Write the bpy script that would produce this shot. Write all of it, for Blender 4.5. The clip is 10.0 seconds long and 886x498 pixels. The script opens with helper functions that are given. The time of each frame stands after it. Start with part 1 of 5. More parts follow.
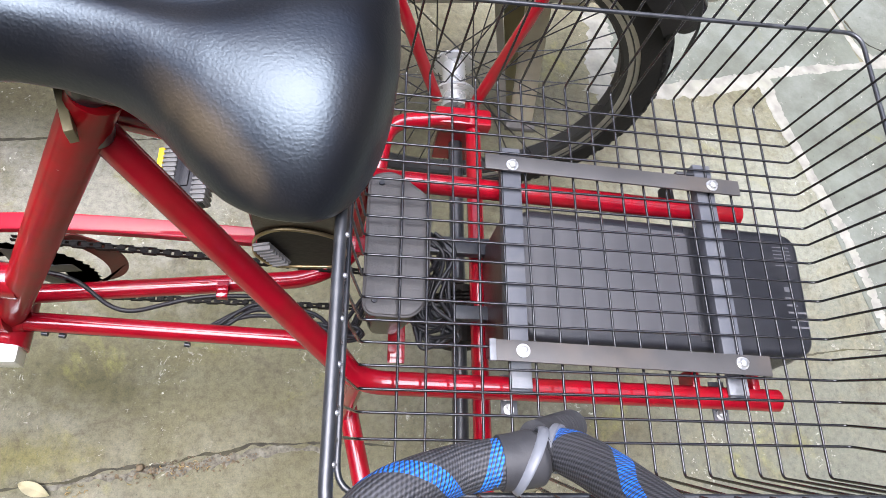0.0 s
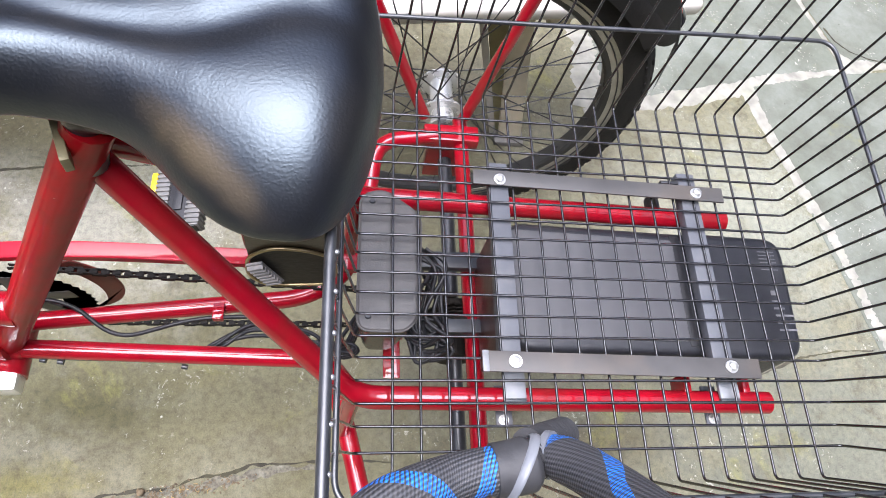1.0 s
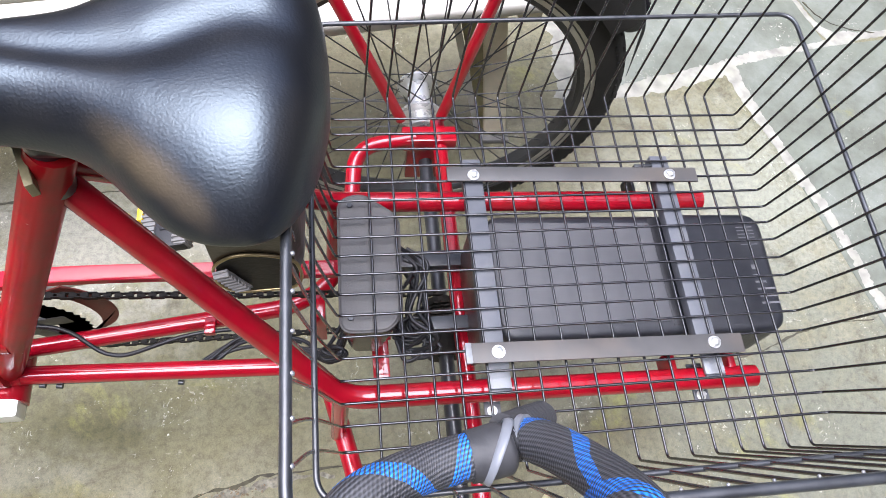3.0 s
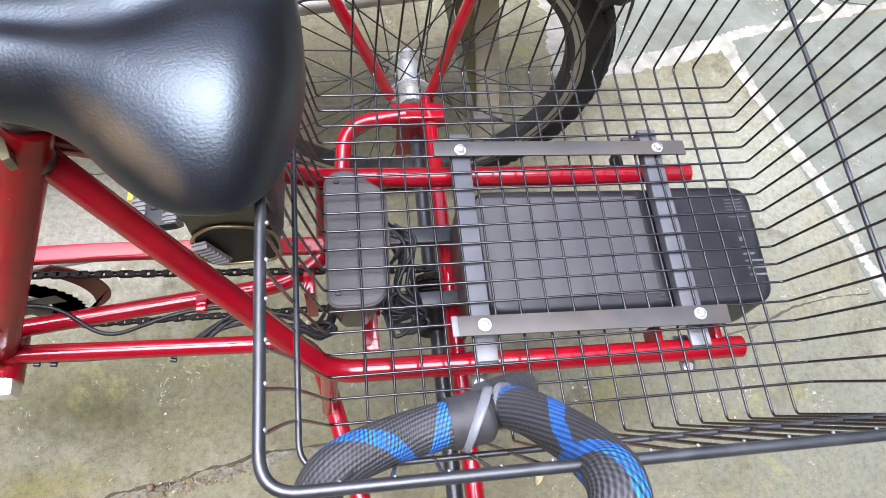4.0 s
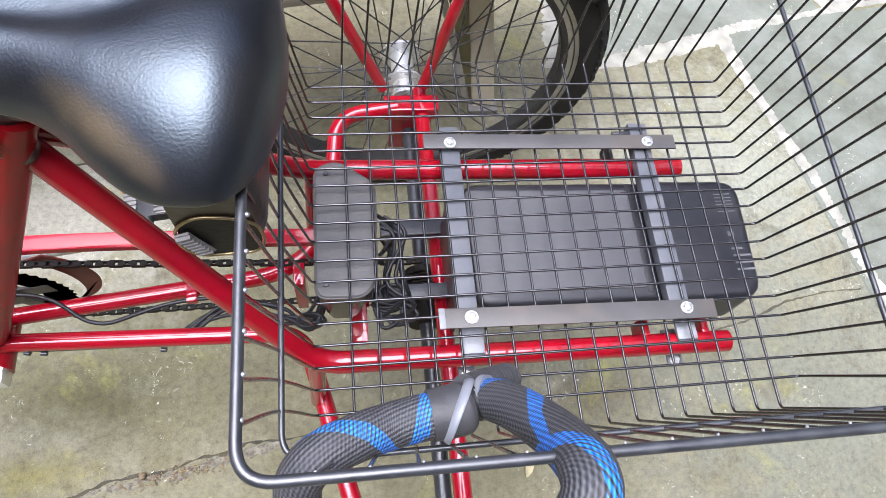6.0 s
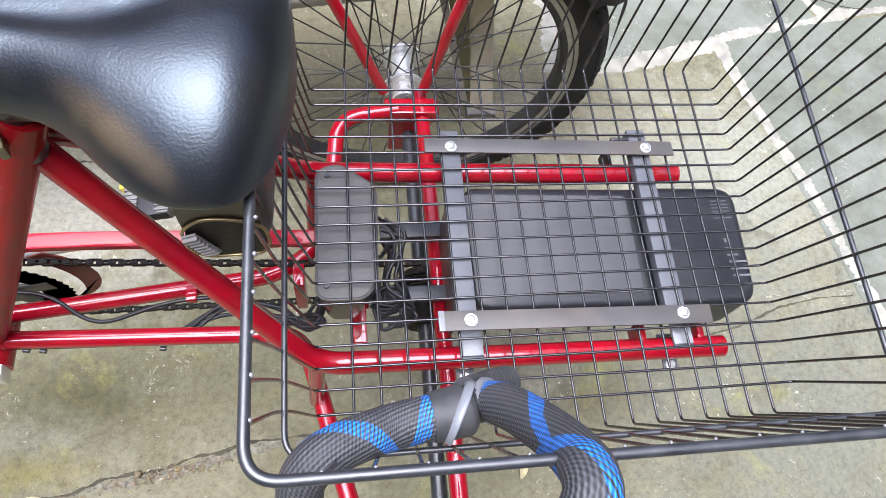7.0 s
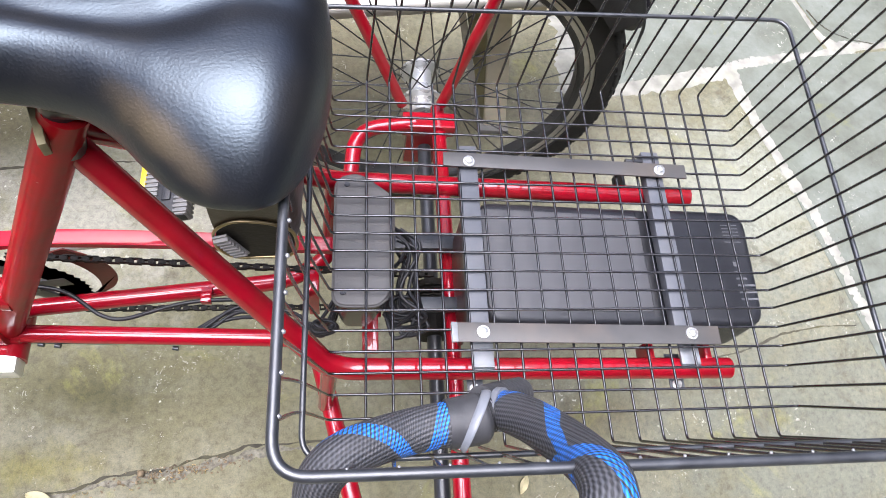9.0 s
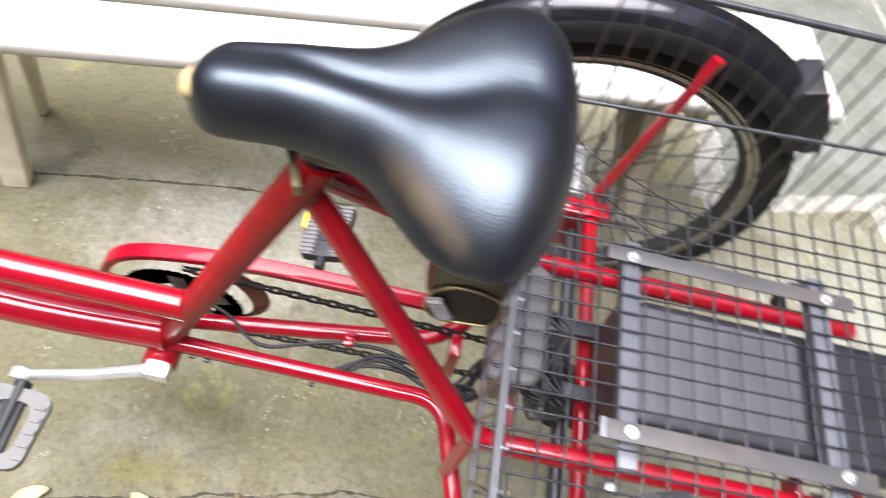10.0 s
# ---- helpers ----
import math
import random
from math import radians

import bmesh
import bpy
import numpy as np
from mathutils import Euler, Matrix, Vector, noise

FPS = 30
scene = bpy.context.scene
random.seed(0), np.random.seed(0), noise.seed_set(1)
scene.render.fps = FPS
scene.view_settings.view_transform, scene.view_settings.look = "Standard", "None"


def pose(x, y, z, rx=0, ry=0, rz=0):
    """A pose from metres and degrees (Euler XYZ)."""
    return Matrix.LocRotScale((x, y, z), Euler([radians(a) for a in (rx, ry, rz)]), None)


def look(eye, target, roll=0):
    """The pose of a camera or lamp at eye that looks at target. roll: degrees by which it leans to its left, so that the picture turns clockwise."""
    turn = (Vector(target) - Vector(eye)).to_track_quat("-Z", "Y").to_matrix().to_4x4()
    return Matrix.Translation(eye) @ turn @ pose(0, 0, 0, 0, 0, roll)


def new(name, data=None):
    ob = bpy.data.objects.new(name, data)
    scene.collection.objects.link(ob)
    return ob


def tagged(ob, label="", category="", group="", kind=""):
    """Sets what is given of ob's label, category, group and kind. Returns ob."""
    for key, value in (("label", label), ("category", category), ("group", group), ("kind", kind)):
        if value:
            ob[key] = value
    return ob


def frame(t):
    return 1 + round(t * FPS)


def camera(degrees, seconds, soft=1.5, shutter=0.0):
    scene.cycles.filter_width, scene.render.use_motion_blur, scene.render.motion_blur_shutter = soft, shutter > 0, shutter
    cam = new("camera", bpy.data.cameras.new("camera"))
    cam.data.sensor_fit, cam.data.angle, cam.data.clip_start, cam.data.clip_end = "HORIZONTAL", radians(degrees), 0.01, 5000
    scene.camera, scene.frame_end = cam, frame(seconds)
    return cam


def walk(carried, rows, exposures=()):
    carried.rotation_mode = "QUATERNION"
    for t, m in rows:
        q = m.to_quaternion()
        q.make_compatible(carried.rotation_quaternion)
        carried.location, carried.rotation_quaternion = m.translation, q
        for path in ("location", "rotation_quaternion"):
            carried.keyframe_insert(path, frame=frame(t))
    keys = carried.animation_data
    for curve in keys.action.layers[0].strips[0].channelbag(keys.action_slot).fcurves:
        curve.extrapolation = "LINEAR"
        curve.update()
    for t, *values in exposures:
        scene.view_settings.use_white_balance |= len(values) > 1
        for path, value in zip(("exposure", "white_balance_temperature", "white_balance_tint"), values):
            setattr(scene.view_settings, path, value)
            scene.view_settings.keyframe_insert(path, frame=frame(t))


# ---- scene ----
FOV = 65.97
cam = camera(FOV, 10.0, soft=0.75, shutter=0.4)
PATH = [
    (0.0, pose(-0.1746, -0.2689, 1.1969, 24.62, -9.91, -0.51)),
    (0.5, pose(-0.1809, -0.2680, 1.2031, 24.69, -10.17, -1.40)),
    (1.0, pose(-0.1713, -0.2761, 1.2094, 26.28, -9.43, -2.34)),
    (1.5, pose(-0.1684, -0.2815, 1.2145, 27.45, -9.07, -3.41)),
    (2.0, pose(-0.1563, -0.2844, 1.2189, 27.75, -8.00, -4.35)),
    (2.5, pose(-0.1444, -0.2887, 1.2217, 27.70, -7.11, -5.18)),
    (4.0, pose(-0.1211, -0.3024, 1.2221, 25.79, -6.22, -6.26)),
    (4.5, pose(-0.1070, -0.3144, 1.2163, 25.94, -5.72, -6.10)),
    (5.0, pose(-0.1123, -0.2992, 1.2234, 24.73, -6.28, -6.41)),
    (5.5, pose(-0.1069, -0.3037, 1.2237, 25.03, -6.14, -6.14)),
    (7.0, pose(-0.1173, -0.3042, 1.2324, 25.09, -7.23, -5.47)),
    (7.5, pose(-0.1181, -0.3052, 1.2341, 25.12, -7.23, -5.08)),
    (8.0, pose(-0.1216, -0.3076, 1.2364, 25.26, -7.27, -4.74)),
    (8.5, pose(-0.1298, -0.3061, 1.2389, 25.14, -7.49, -4.48)),
    (9.0, pose(-0.1359, -0.3116, 1.2407, 26.04, -8.22, -3.29)),
    (9.5, pose(-0.1634, -0.3037, 1.2450, 27.25, -9.69, 0.07)),
    (9.6, pose(-0.1734, -0.3072, 1.2520, 27.74, -9.39, 1.43)),
    (9.7, pose(-0.1815, -0.3055, 1.2529, 27.87, -8.94, 3.26)),
    (9.8, pose(-0.1914, -0.3113, 1.2527, 28.71, -8.28, 4.84)),
    (9.9, pose(-0.2148, -0.3104, 1.2495, 29.18, -7.97, 6.62)),
    (10.0, pose(-0.2416, -0.3121, 1.2448, 29.88, -7.71, 8.72)),
]
walk(cam, PATH, exposures=[(0.0, 1.63, 6600, 20), (1.0, 1.73, 6600, 20), (2.5, 1.73, 6500, 20), (8.5, 1.73, 6500, 20), (10.0, 1.86, 6860, 20)])

# ---- daylight ----
world = bpy.data.worlds.new("overcast_sky")
scene.world = world
world.use_nodes = True
wn, wl = world.node_tree.nodes, world.node_tree.links
sky = wn.new("ShaderNodeTexSky")
sky.sky_type, sky.sun_disc = "NISHITA", False
sky.sun_elevation, sky.sun_rotation = radians(79.6), radians(-109)
sky.air_density, sky.dust_density = 1.0, 4.0
wl.new(sky.outputs["Color"], wn["Background"].inputs["Color"])
wn["Background"].inputs["Strength"].default_value = 0.12
sun = new("sun", bpy.data.lights.new("sun", "SUN"))
sun.data.energy, sun.data.angle, sun.data.color = 2.4, radians(54), (0.76, 0.89, 1.0)
sun.matrix_world = look((-0.17, -0.06, 0.984), (0, 0, 0))


# ---- materials ----
def mat(name, base, rough=0.5, metal=0.0, coat=0.0, var=0.12, scale=30.0, bump=0.15, bump_scale=200.0,
        dirt=None, dirt_scale=6.0, dirt_amount=0.3, coat_rough=0.05, rough_var=0.1, spec=0.5, coat_ior=1.5, chips=None):
    m = bpy.data.materials.new(name)
    m.use_nodes = True
    n, l = m.node_tree.nodes, m.node_tree.links
    b = n["Principled BSDF"]
    b.inputs["Metallic"].default_value = metal
    b.inputs["Coat Weight"].default_value = coat
    b.inputs["Coat Roughness"].default_value = coat_rough
    b.inputs["Specular IOR Level"].default_value = spec
    b.inputs["Coat IOR"].default_value = coat_ior
    co = n.new("ShaderNodeTexCoord")
    n1 = n.new("ShaderNodeTexNoise")
    n1.inputs["Scale"].default_value, n1.inputs["Detail"].default_value = scale, 6
    l.new(co.outputs["Object"], n1.inputs["Vector"])
    ramp = n.new("ShaderNodeValToRGB")
    lo = [max(0, c * (1 - var)) for c in base]
    hi = [min(1, c * (1 + var)) for c in base]
    ramp.color_ramp.elements[0].position, ramp.color_ramp.elements[1].position = 0.3, 0.7
    ramp.color_ramp.elements[0].color, ramp.color_ramp.elements[1].color = (*lo, 1), (*hi, 1)
    l.new(n1.outputs["Fac"], ramp.inputs["Fac"])
    col = ramp.outputs["Color"]
    if dirt:
        n2 = n.new("ShaderNodeTexNoise")
        n2.inputs["Scale"].default_value, n2.inputs["Detail"].default_value = dirt_scale, 8
        l.new(co.outputs["Object"], n2.inputs["Vector"])
        r2 = n.new("ShaderNodeValToRGB")
        r2.color_ramp.elements[0].position, r2.color_ramp.elements[1].position = 0.5, 0.72
        r2.color_ramp.elements[0].color = (0, 0, 0, 1)
        r2.color_ramp.elements[1].color = (dirt_amount,) * 3 + (1,)
        l.new(n2.outputs["Fac"], r2.inputs["Fac"])
        mx = n.new("ShaderNodeMix")
        mx.data_type = "RGBA"
        l.new(r2.outputs["Color"], mx.inputs["Factor"])
        l.new(col, mx.inputs[6])
        mx.inputs[7].default_value = (*dirt, 1)
        col = mx.outputs[2]
    if chips:
        n4 = n.new("ShaderNodeTexNoise")
        n4.inputs["Scale"].default_value, n4.inputs["Detail"].default_value, n4.inputs["Distortion"].default_value = 55, 5, 1.0
        l.new(co.outputs["Object"], n4.inputs["Vector"])
        r4 = n.new("ShaderNodeValToRGB")
        r4.color_ramp.elements[0].position, r4.color_ramp.elements[1].position = 0.735, 0.76
        r4.color_ramp.elements[0].color, r4.color_ramp.elements[1].color = (0, 0, 0, 1), (0.8, 0.8, 0.8, 1)
        l.new(n4.outputs["Fac"], r4.inputs["Fac"])
        mx = n.new("ShaderNodeMix")
        mx.data_type = "RGBA"
        l.new(r4.outputs["Color"], mx.inputs["Factor"])
        l.new(col, mx.inputs[6])
        mx.inputs[7].default_value = (*chips, 1)
        col = mx.outputs[2]
    l.new(col, b.inputs["Base Color"])
    mr = n.new("ShaderNodeMapRange")
    mr.inputs["To Min"].default_value = max(0.02, rough - rough_var)
    mr.inputs["To Max"].default_value = min(1.0, rough + rough_var)
    l.new(n1.outputs["Fac"], mr.inputs["Value"])
    l.new(mr.outputs["Result"], b.inputs["Roughness"])
    if bump:
        n3 = n.new("ShaderNodeTexNoise")
        n3.inputs["Scale"].default_value, n3.inputs["Detail"].default_value = bump_scale, 4
        l.new(co.outputs["Object"], n3.inputs["Vector"])
        bp = n.new("ShaderNodeBump")
        bp.inputs["Strength"].default_value, bp.inputs["Distance"].default_value = bump, 0.002
        l.new(n3.outputs["Fac"], bp.inputs["Height"])
        l.new(bp.outputs["Normal"], b.inputs["Normal"])
    return m


def shade_nodes(m):
    return m.node_tree.nodes, m.node_tree.links, m.node_tree.nodes["Principled BSDF"]


def leather(name):
    m = mat(name, (0.008, 0.008, 0.01), 0.36, 0.0, var=0.25, scale=18, bump=0, dirt=(0.06, 0.048, 0.03),
            dirt_scale=9, dirt_amount=0.3, rough_var=0.05, spec=1.0)
    n, l, b = shade_nodes(m)
    co = n.new("ShaderNodeTexCoord")
    wob = n.new("ShaderNodeTexNoise")
    wob.inputs["Scale"].default_value = 260
    l.new(co.outputs["Object"], wob.inputs["Vector"])
    add = n.new("ShaderNodeVectorMath")
    add.operation = "MULTIPLY_ADD"
    add.inputs[1].default_value = (0.003, 0.003, 0.003)
    l.new(wob.outputs["Color"], add.inputs[0])
    l.new(co.outputs["Object"], add.inputs[2])
    vo = n.new("ShaderNodeTexVoronoi")
    vo.feature = "SMOOTH_F1"
    vo.inputs["Scale"].default_value = 620
    sq = n.new("ShaderNodeVectorMath")
    sq.operation = "MULTIPLY"
    sq.inputs[1].default_value = (0.8, 1.0, 1.0)
    l.new(add.outputs["Vector"], sq.inputs[0])
    l.new(sq.outputs["Vector"], vo.inputs["Vector"])
    cl = n.new("ShaderNodeClamp")
    cl.inputs["Max"].default_value = 0.9
    l.new(vo.outputs["Distance"], cl.inputs["Value"])
    bp = n.new("ShaderNodeBump")
    bp.inputs["Strength"].default_value, bp.inputs["Distance"].default_value = 0.14, 0.0009
    bp.invert = True
    l.new(cl.outputs["Result"], bp.inputs["Height"])
    big = n.new("ShaderNodeTexNoise")
    big.inputs["Scale"].default_value = 45
    l.new(co.outputs["Object"], big.inputs["Vector"])
    b2 = n.new("ShaderNodeBump")
    b2.inputs["Strength"].default_value, b2.inputs["Distance"].default_value = 0.03, 0.003
    l.new(big.outputs["Fac"], b2.inputs["Height"])
    l.new(bp.outputs["Normal"], b2.inputs["Normal"])
    l.new(b2.outputs["Normal"], b.inputs["Normal"])
    # bluish sky sheen put into the specular tint
    b.inputs["Specular Tint"].default_value = (0.74, 0.89, 1.0, 1)
    # tan dust and a warm reflection, both painted into the flank under the near pad
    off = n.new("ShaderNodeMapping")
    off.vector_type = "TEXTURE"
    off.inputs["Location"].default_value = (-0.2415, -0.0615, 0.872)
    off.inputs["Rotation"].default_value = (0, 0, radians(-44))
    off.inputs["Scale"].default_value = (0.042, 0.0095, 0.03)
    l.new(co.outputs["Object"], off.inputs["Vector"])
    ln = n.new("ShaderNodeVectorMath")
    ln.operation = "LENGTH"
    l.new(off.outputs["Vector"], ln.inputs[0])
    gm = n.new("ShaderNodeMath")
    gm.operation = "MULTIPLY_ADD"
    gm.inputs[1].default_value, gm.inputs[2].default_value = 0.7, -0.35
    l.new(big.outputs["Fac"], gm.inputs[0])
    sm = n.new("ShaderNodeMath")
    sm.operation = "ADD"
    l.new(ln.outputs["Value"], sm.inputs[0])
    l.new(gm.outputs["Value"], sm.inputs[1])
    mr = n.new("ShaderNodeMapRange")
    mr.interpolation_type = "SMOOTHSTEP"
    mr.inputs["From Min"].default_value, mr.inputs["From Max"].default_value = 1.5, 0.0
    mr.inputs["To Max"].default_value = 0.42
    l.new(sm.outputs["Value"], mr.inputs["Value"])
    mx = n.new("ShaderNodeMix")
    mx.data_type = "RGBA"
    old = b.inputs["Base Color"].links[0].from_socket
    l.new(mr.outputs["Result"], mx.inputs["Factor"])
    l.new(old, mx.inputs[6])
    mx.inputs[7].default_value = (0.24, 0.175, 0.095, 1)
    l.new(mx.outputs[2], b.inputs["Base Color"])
    return m


def braid(name):
    """Woven sleeve; u runs round it, v in metres along it."""
    m = mat(name, (0.03, 0.03, 0.032), 0.6, var=0.2, scale=60, bump=0)
    n, l, b = shade_nodes(m)
    uv = n.new("ShaderNodeUVMap")
    uv.uv_map = "UVMap"
    sep = n.new("ShaderNodeSeparateXYZ")
    l.new(uv.outputs["UV"], sep.inputs["Vector"])

    def math_node(op, a, bb=None):
        q = n.new("ShaderNodeMath")
        q.operation = op
        for k, v in ((0, a), (1, bb)):
            if v is None:
                continue
            if isinstance(v, (int, float)):
                q.inputs[k].default_value = v
            else:
                l.new(v, q.inputs[k])
        return q.outputs["Value"]

    u, v = sep.outputs["X"], sep.outputs["Y"]
    # two blue bands wind along the sleeve
    far = n.new("ShaderNodeUVMap")
    far.uv_map = "band"
    away = n.new("ShaderNodeSeparateXYZ")
    l.new(far.outputs["UV"], away.inputs["Vector"])
    near_band = lambda q, w: math_node("LESS_THAN", math_node("ABSOLUTE", q), w)
    band = math_node("MAXIMUM", near_band(away.outputs["X"], 0.0056), near_band(away.outputs["Y"], 0.0056))
    # cords run lengthwise with a slight lay, each one stitched across
    lay = math_node("ADD", math_node("MULTIPLY", u, 30.0), math_node("MULTIPLY", v, 45.0))
    cord = math_node("SINE", math_node("MULTIPLY", lay, 2 * math.pi))
    stitch = math_node("SINE", math_node("ADD", math_node("MULTIPLY", v, 2300.0), math_node("MULTIPLY", lay, math.pi)))
    weave = math_node("ADD", math_node("MULTIPLY", cord, 0.68), math_node("MULTIPLY", stitch, 0.4))
    # blue threads show as dashes between dark ones
    dash = math_node("SINE", math_node("ADD", math_node("MULTIPLY", v, 1900.0), math_node("MULTIPLY", lay, math.pi)))
    band = math_node("MULTIPLY", band, math_node("GREATER_THAN", dash, -0.45))
    mx = n.new("ShaderNodeMix")
    mx.data_type = "RGBA"
    l.new(band, mx.inputs["Factor"])
    mx.inputs[6].default_value, mx.inputs[7].default_value = (0.075, 0.076, 0.084, 1), (0.015, 0.24, 0.92, 1)
    dk = n.new("ShaderNodeMix")
    dk.data_type, dk.blend_type = "RGBA", "MULTIPLY"
    dk.inputs["Factor"].default_value = 0.8
    gr = n.new("ShaderNodeMapRange")
    gr.inputs["From Min"].default_value, gr.inputs["From Max"].default_value = -0.7, 0.7
    gr.inputs["To Min"].default_value = 0.1
    l.new(weave, gr.inputs["Value"])
    l.new(mx.outputs[2], dk.inputs[6])
    l.new(gr.outputs["Result"], dk.inputs[7])
    l.new(dk.outputs[2], b.inputs["Base Color"])
    bp = n.new("ShaderNodeBump")
    bp.inputs["Strength"].default_value, bp.inputs["Distance"].default_value = 0.45, 0.0008
    l.new(weave, bp.inputs["Height"])
    l.new(bp.outputs["Normal"], b.inputs["Normal"])
    return m


def concrete(name, tone=(1.0, 1.0, 1.0), moss_from=0.44, moss_col=(0.17, 0.16, 0.075), stains=1.0, patches=()):
    m = bpy.data.materials.new(name)
    m.use_nodes = True
    n, l, b = shade_nodes(m)
    co = n.new("ShaderNodeTexCoord")

    def noise_node(scale, detail=8, rough=0.6, distort=0.0):
        q = n.new("ShaderNodeTexNoise")
        q.inputs["Scale"].default_value, q.inputs["Detail"].default_value = scale, detail
        q.inputs["Roughness"].default_value, q.inputs["Distortion"].default_value = rough, distort
        l.new(co.outputs["Object"], q.inputs["Vector"])
        return q.outputs["Fac"]

    def ramp(fac, stops):
        q = n.new("ShaderNodeValToRGB")
        e = q.color_ramp.elements
        e[0].position, e[0].color = stops[0][0], (*stops[0][1], 1)
        e[1].position, e[1].color = stops[-1][0], (*stops[-1][1], 1)
        for p, c in stops[1:-1]:
            x = e.new(p)
            x.color = (*c, 1)
        l.new(fac, q.inputs["Fac"])
        return q.outputs["Color"]

    def mix(f, a, c, blend="MIX"):
        q = n.new("ShaderNodeMix")
        q.data_type, q.blend_type = "RGBA", blend
        if isinstance(f, float):
            q.inputs["Factor"].default_value = f
        else:
            l.new(f, q.inputs["Factor"])
        l.new(a, q.inputs[6])
        if isinstance(c, tuple):
            q.inputs[7].default_value = (*c, 1)
        else:
            l.new(c, q.inputs[7])
        return q.outputs[2]

    tn = lambda c: tuple(a * b for a, b in zip(c, tone))
    grey = ramp(noise_node(6, 12, 0.68), [(0.3, tn((0.14, 0.132, 0.1))), (0.48, tn((0.22, 0.212, 0.175))), (0.6, tn((0.28, 0.272, 0.235))), (0.75, tn((0.36, 0.35, 0.31)))])
    moss = ramp(noise_node(2.6, 9, 0.62, 0.5), [(moss_from, (0, 0, 0)), (moss_from + 0.2, (0.9, 0.9, 0.9))])
    sx = n.new("ShaderNodeSeparateXYZ")
    l.new(co.outputs["Object"], sx.inputs["Vector"])
    span = n.new("ShaderNodeMapRange")
    span.inputs["From Min"].default_value, span.inputs["From Max"].default_value = -0.5, 0.45
    span.inputs["To Min"].default_value, span.inputs["To Max"].default_value = 0.85, 0.55
    l.new(sx.outputs["X"], span.inputs["Value"])
    thin = n.new("ShaderNodeMath")
    thin.operation = "MULTIPLY"
    l.new(moss, thin.inputs[0])
    l.new(span.outputs["Result"], thin.inputs[1])
    col = mix(thin.outputs["Value"], grey, moss_col)
    # patches with ragged edges: moss, dirt, and plain paler or darker areas
    edge = noise_node(16, 8, 0.7)
    for px, py, rx, ry, tint, amount in patches:
        mp = n.new("ShaderNodeMapping")
        mp.vector_type = "TEXTURE"
        mp.inputs["Location"].default_value, mp.inputs["Scale"].default_value = (px, py, 0), (rx, ry, 1)
        l.new(co.outputs["Object"], mp.inputs["Vector"])
        ln = n.new("ShaderNodeVectorMath")
        ln.operation = "LENGTH"
        l.new(mp.outputs["Vector"], ln.inputs[0])
        wob = n.new("ShaderNodeMath")
        wob.operation = "MULTIPLY_ADD"
        wob.inputs[1].default_value = 2.6
        l.new(edge, wob.inputs[0])
        l.new(ln.outputs["Value"], wob.inputs[2])
        mr = n.new("ShaderNodeMapRange")
        mr.interpolation_type = "SMOOTHSTEP"
        mr.inputs["From Min"].default_value, mr.inputs["From Max"].default_value = 2.5, 1.3
        mr.inputs["To Max"].default_value = amount
        l.new(wob.outputs["Value"], mr.inputs["Value"])
        col = mix(mr.outputs["Result"], col, tint)
    # darker stains, yellow-green bloom
    stain = ramp(noise_node(9.0, 9, 0.7, 0.8), [(0.56, (0, 0, 0)), (0.72, (stains, stains, stains))])
    col = mix(stain, col, (0.085, 0.075, 0.045))
    bloom = ramp(noise_node(4.3, 8, 0.7, 0.6), [(0.6, (0, 0, 0)), (0.76, (0.75, 0.75, 0.75))])
    col = mix(bloom, col, tuple(c * (0.6 + 0.4 * stains) for c in (0.26, 0.25, 0.06)))
    fine = ramp(noise_node(85, 8, 0.75), [(0.3, (0.5, 0.5, 0.48)), (0.5, (1, 1, 1)), (0.72, (1.35, 1.34, 1.28))])
    col = mix(0.1 + 0.7 * stains * stains, col, fine, "MULTIPLY")
    grit = ramp(noise_node(420, 4, 0.7), [(0.36, (0.6, 0.6, 0.6)), (0.5, (1, 1, 1)), (0.66, (1.3, 1.3, 1.25))])
    col = mix(0.4 * stains, col, grit, "MULTIPLY")
    # pale flakes in clusters
    speck = ramp(noise_node(75, 4, 0.7, 1.6), [(0.6, (0, 0, 0)), (0.66, (1, 1, 1))])
    where = ramp(noise_node(5.5, 6, 0.7), [(0.52, (0, 0, 0)), (0.62, (1, 1, 1))])
    gate = n.new("ShaderNodeMix")
    gate.data_type, gate.blend_type = "RGBA", "MULTIPLY"
    gate.inputs["Factor"].default_value = 1.0
    l.new(speck, gate.inputs[6])
    l.new(where, gate.inputs[7])
    soft = mix(0.1, gate.outputs[2], (0.0, 0.0, 0.0))
    col = mix(soft, col, (0.5, 0.49, 0.41))
    dark = ramp(noise_node(150, 2, 0.5), [(0.73, (0, 0, 0)), (0.77, (0.8, 0.8, 0.8))])
    col = mix(dark, col, (0.05, 0.045, 0.03))
    l.new(col, b.inputs["Base Color"])
    b.inputs["Roughness"].default_value = 0.8
    bp = n.new("ShaderNodeBump")
    bp.inputs["Strength"].default_value, bp.inputs["Distance"].default_value = 0.5, 0.004
    l.new(noise_node(60, 8, 0.7), bp.inputs["Height"])
    l.new(bp.outputs["Normal"], b.inputs["Normal"])
    return m


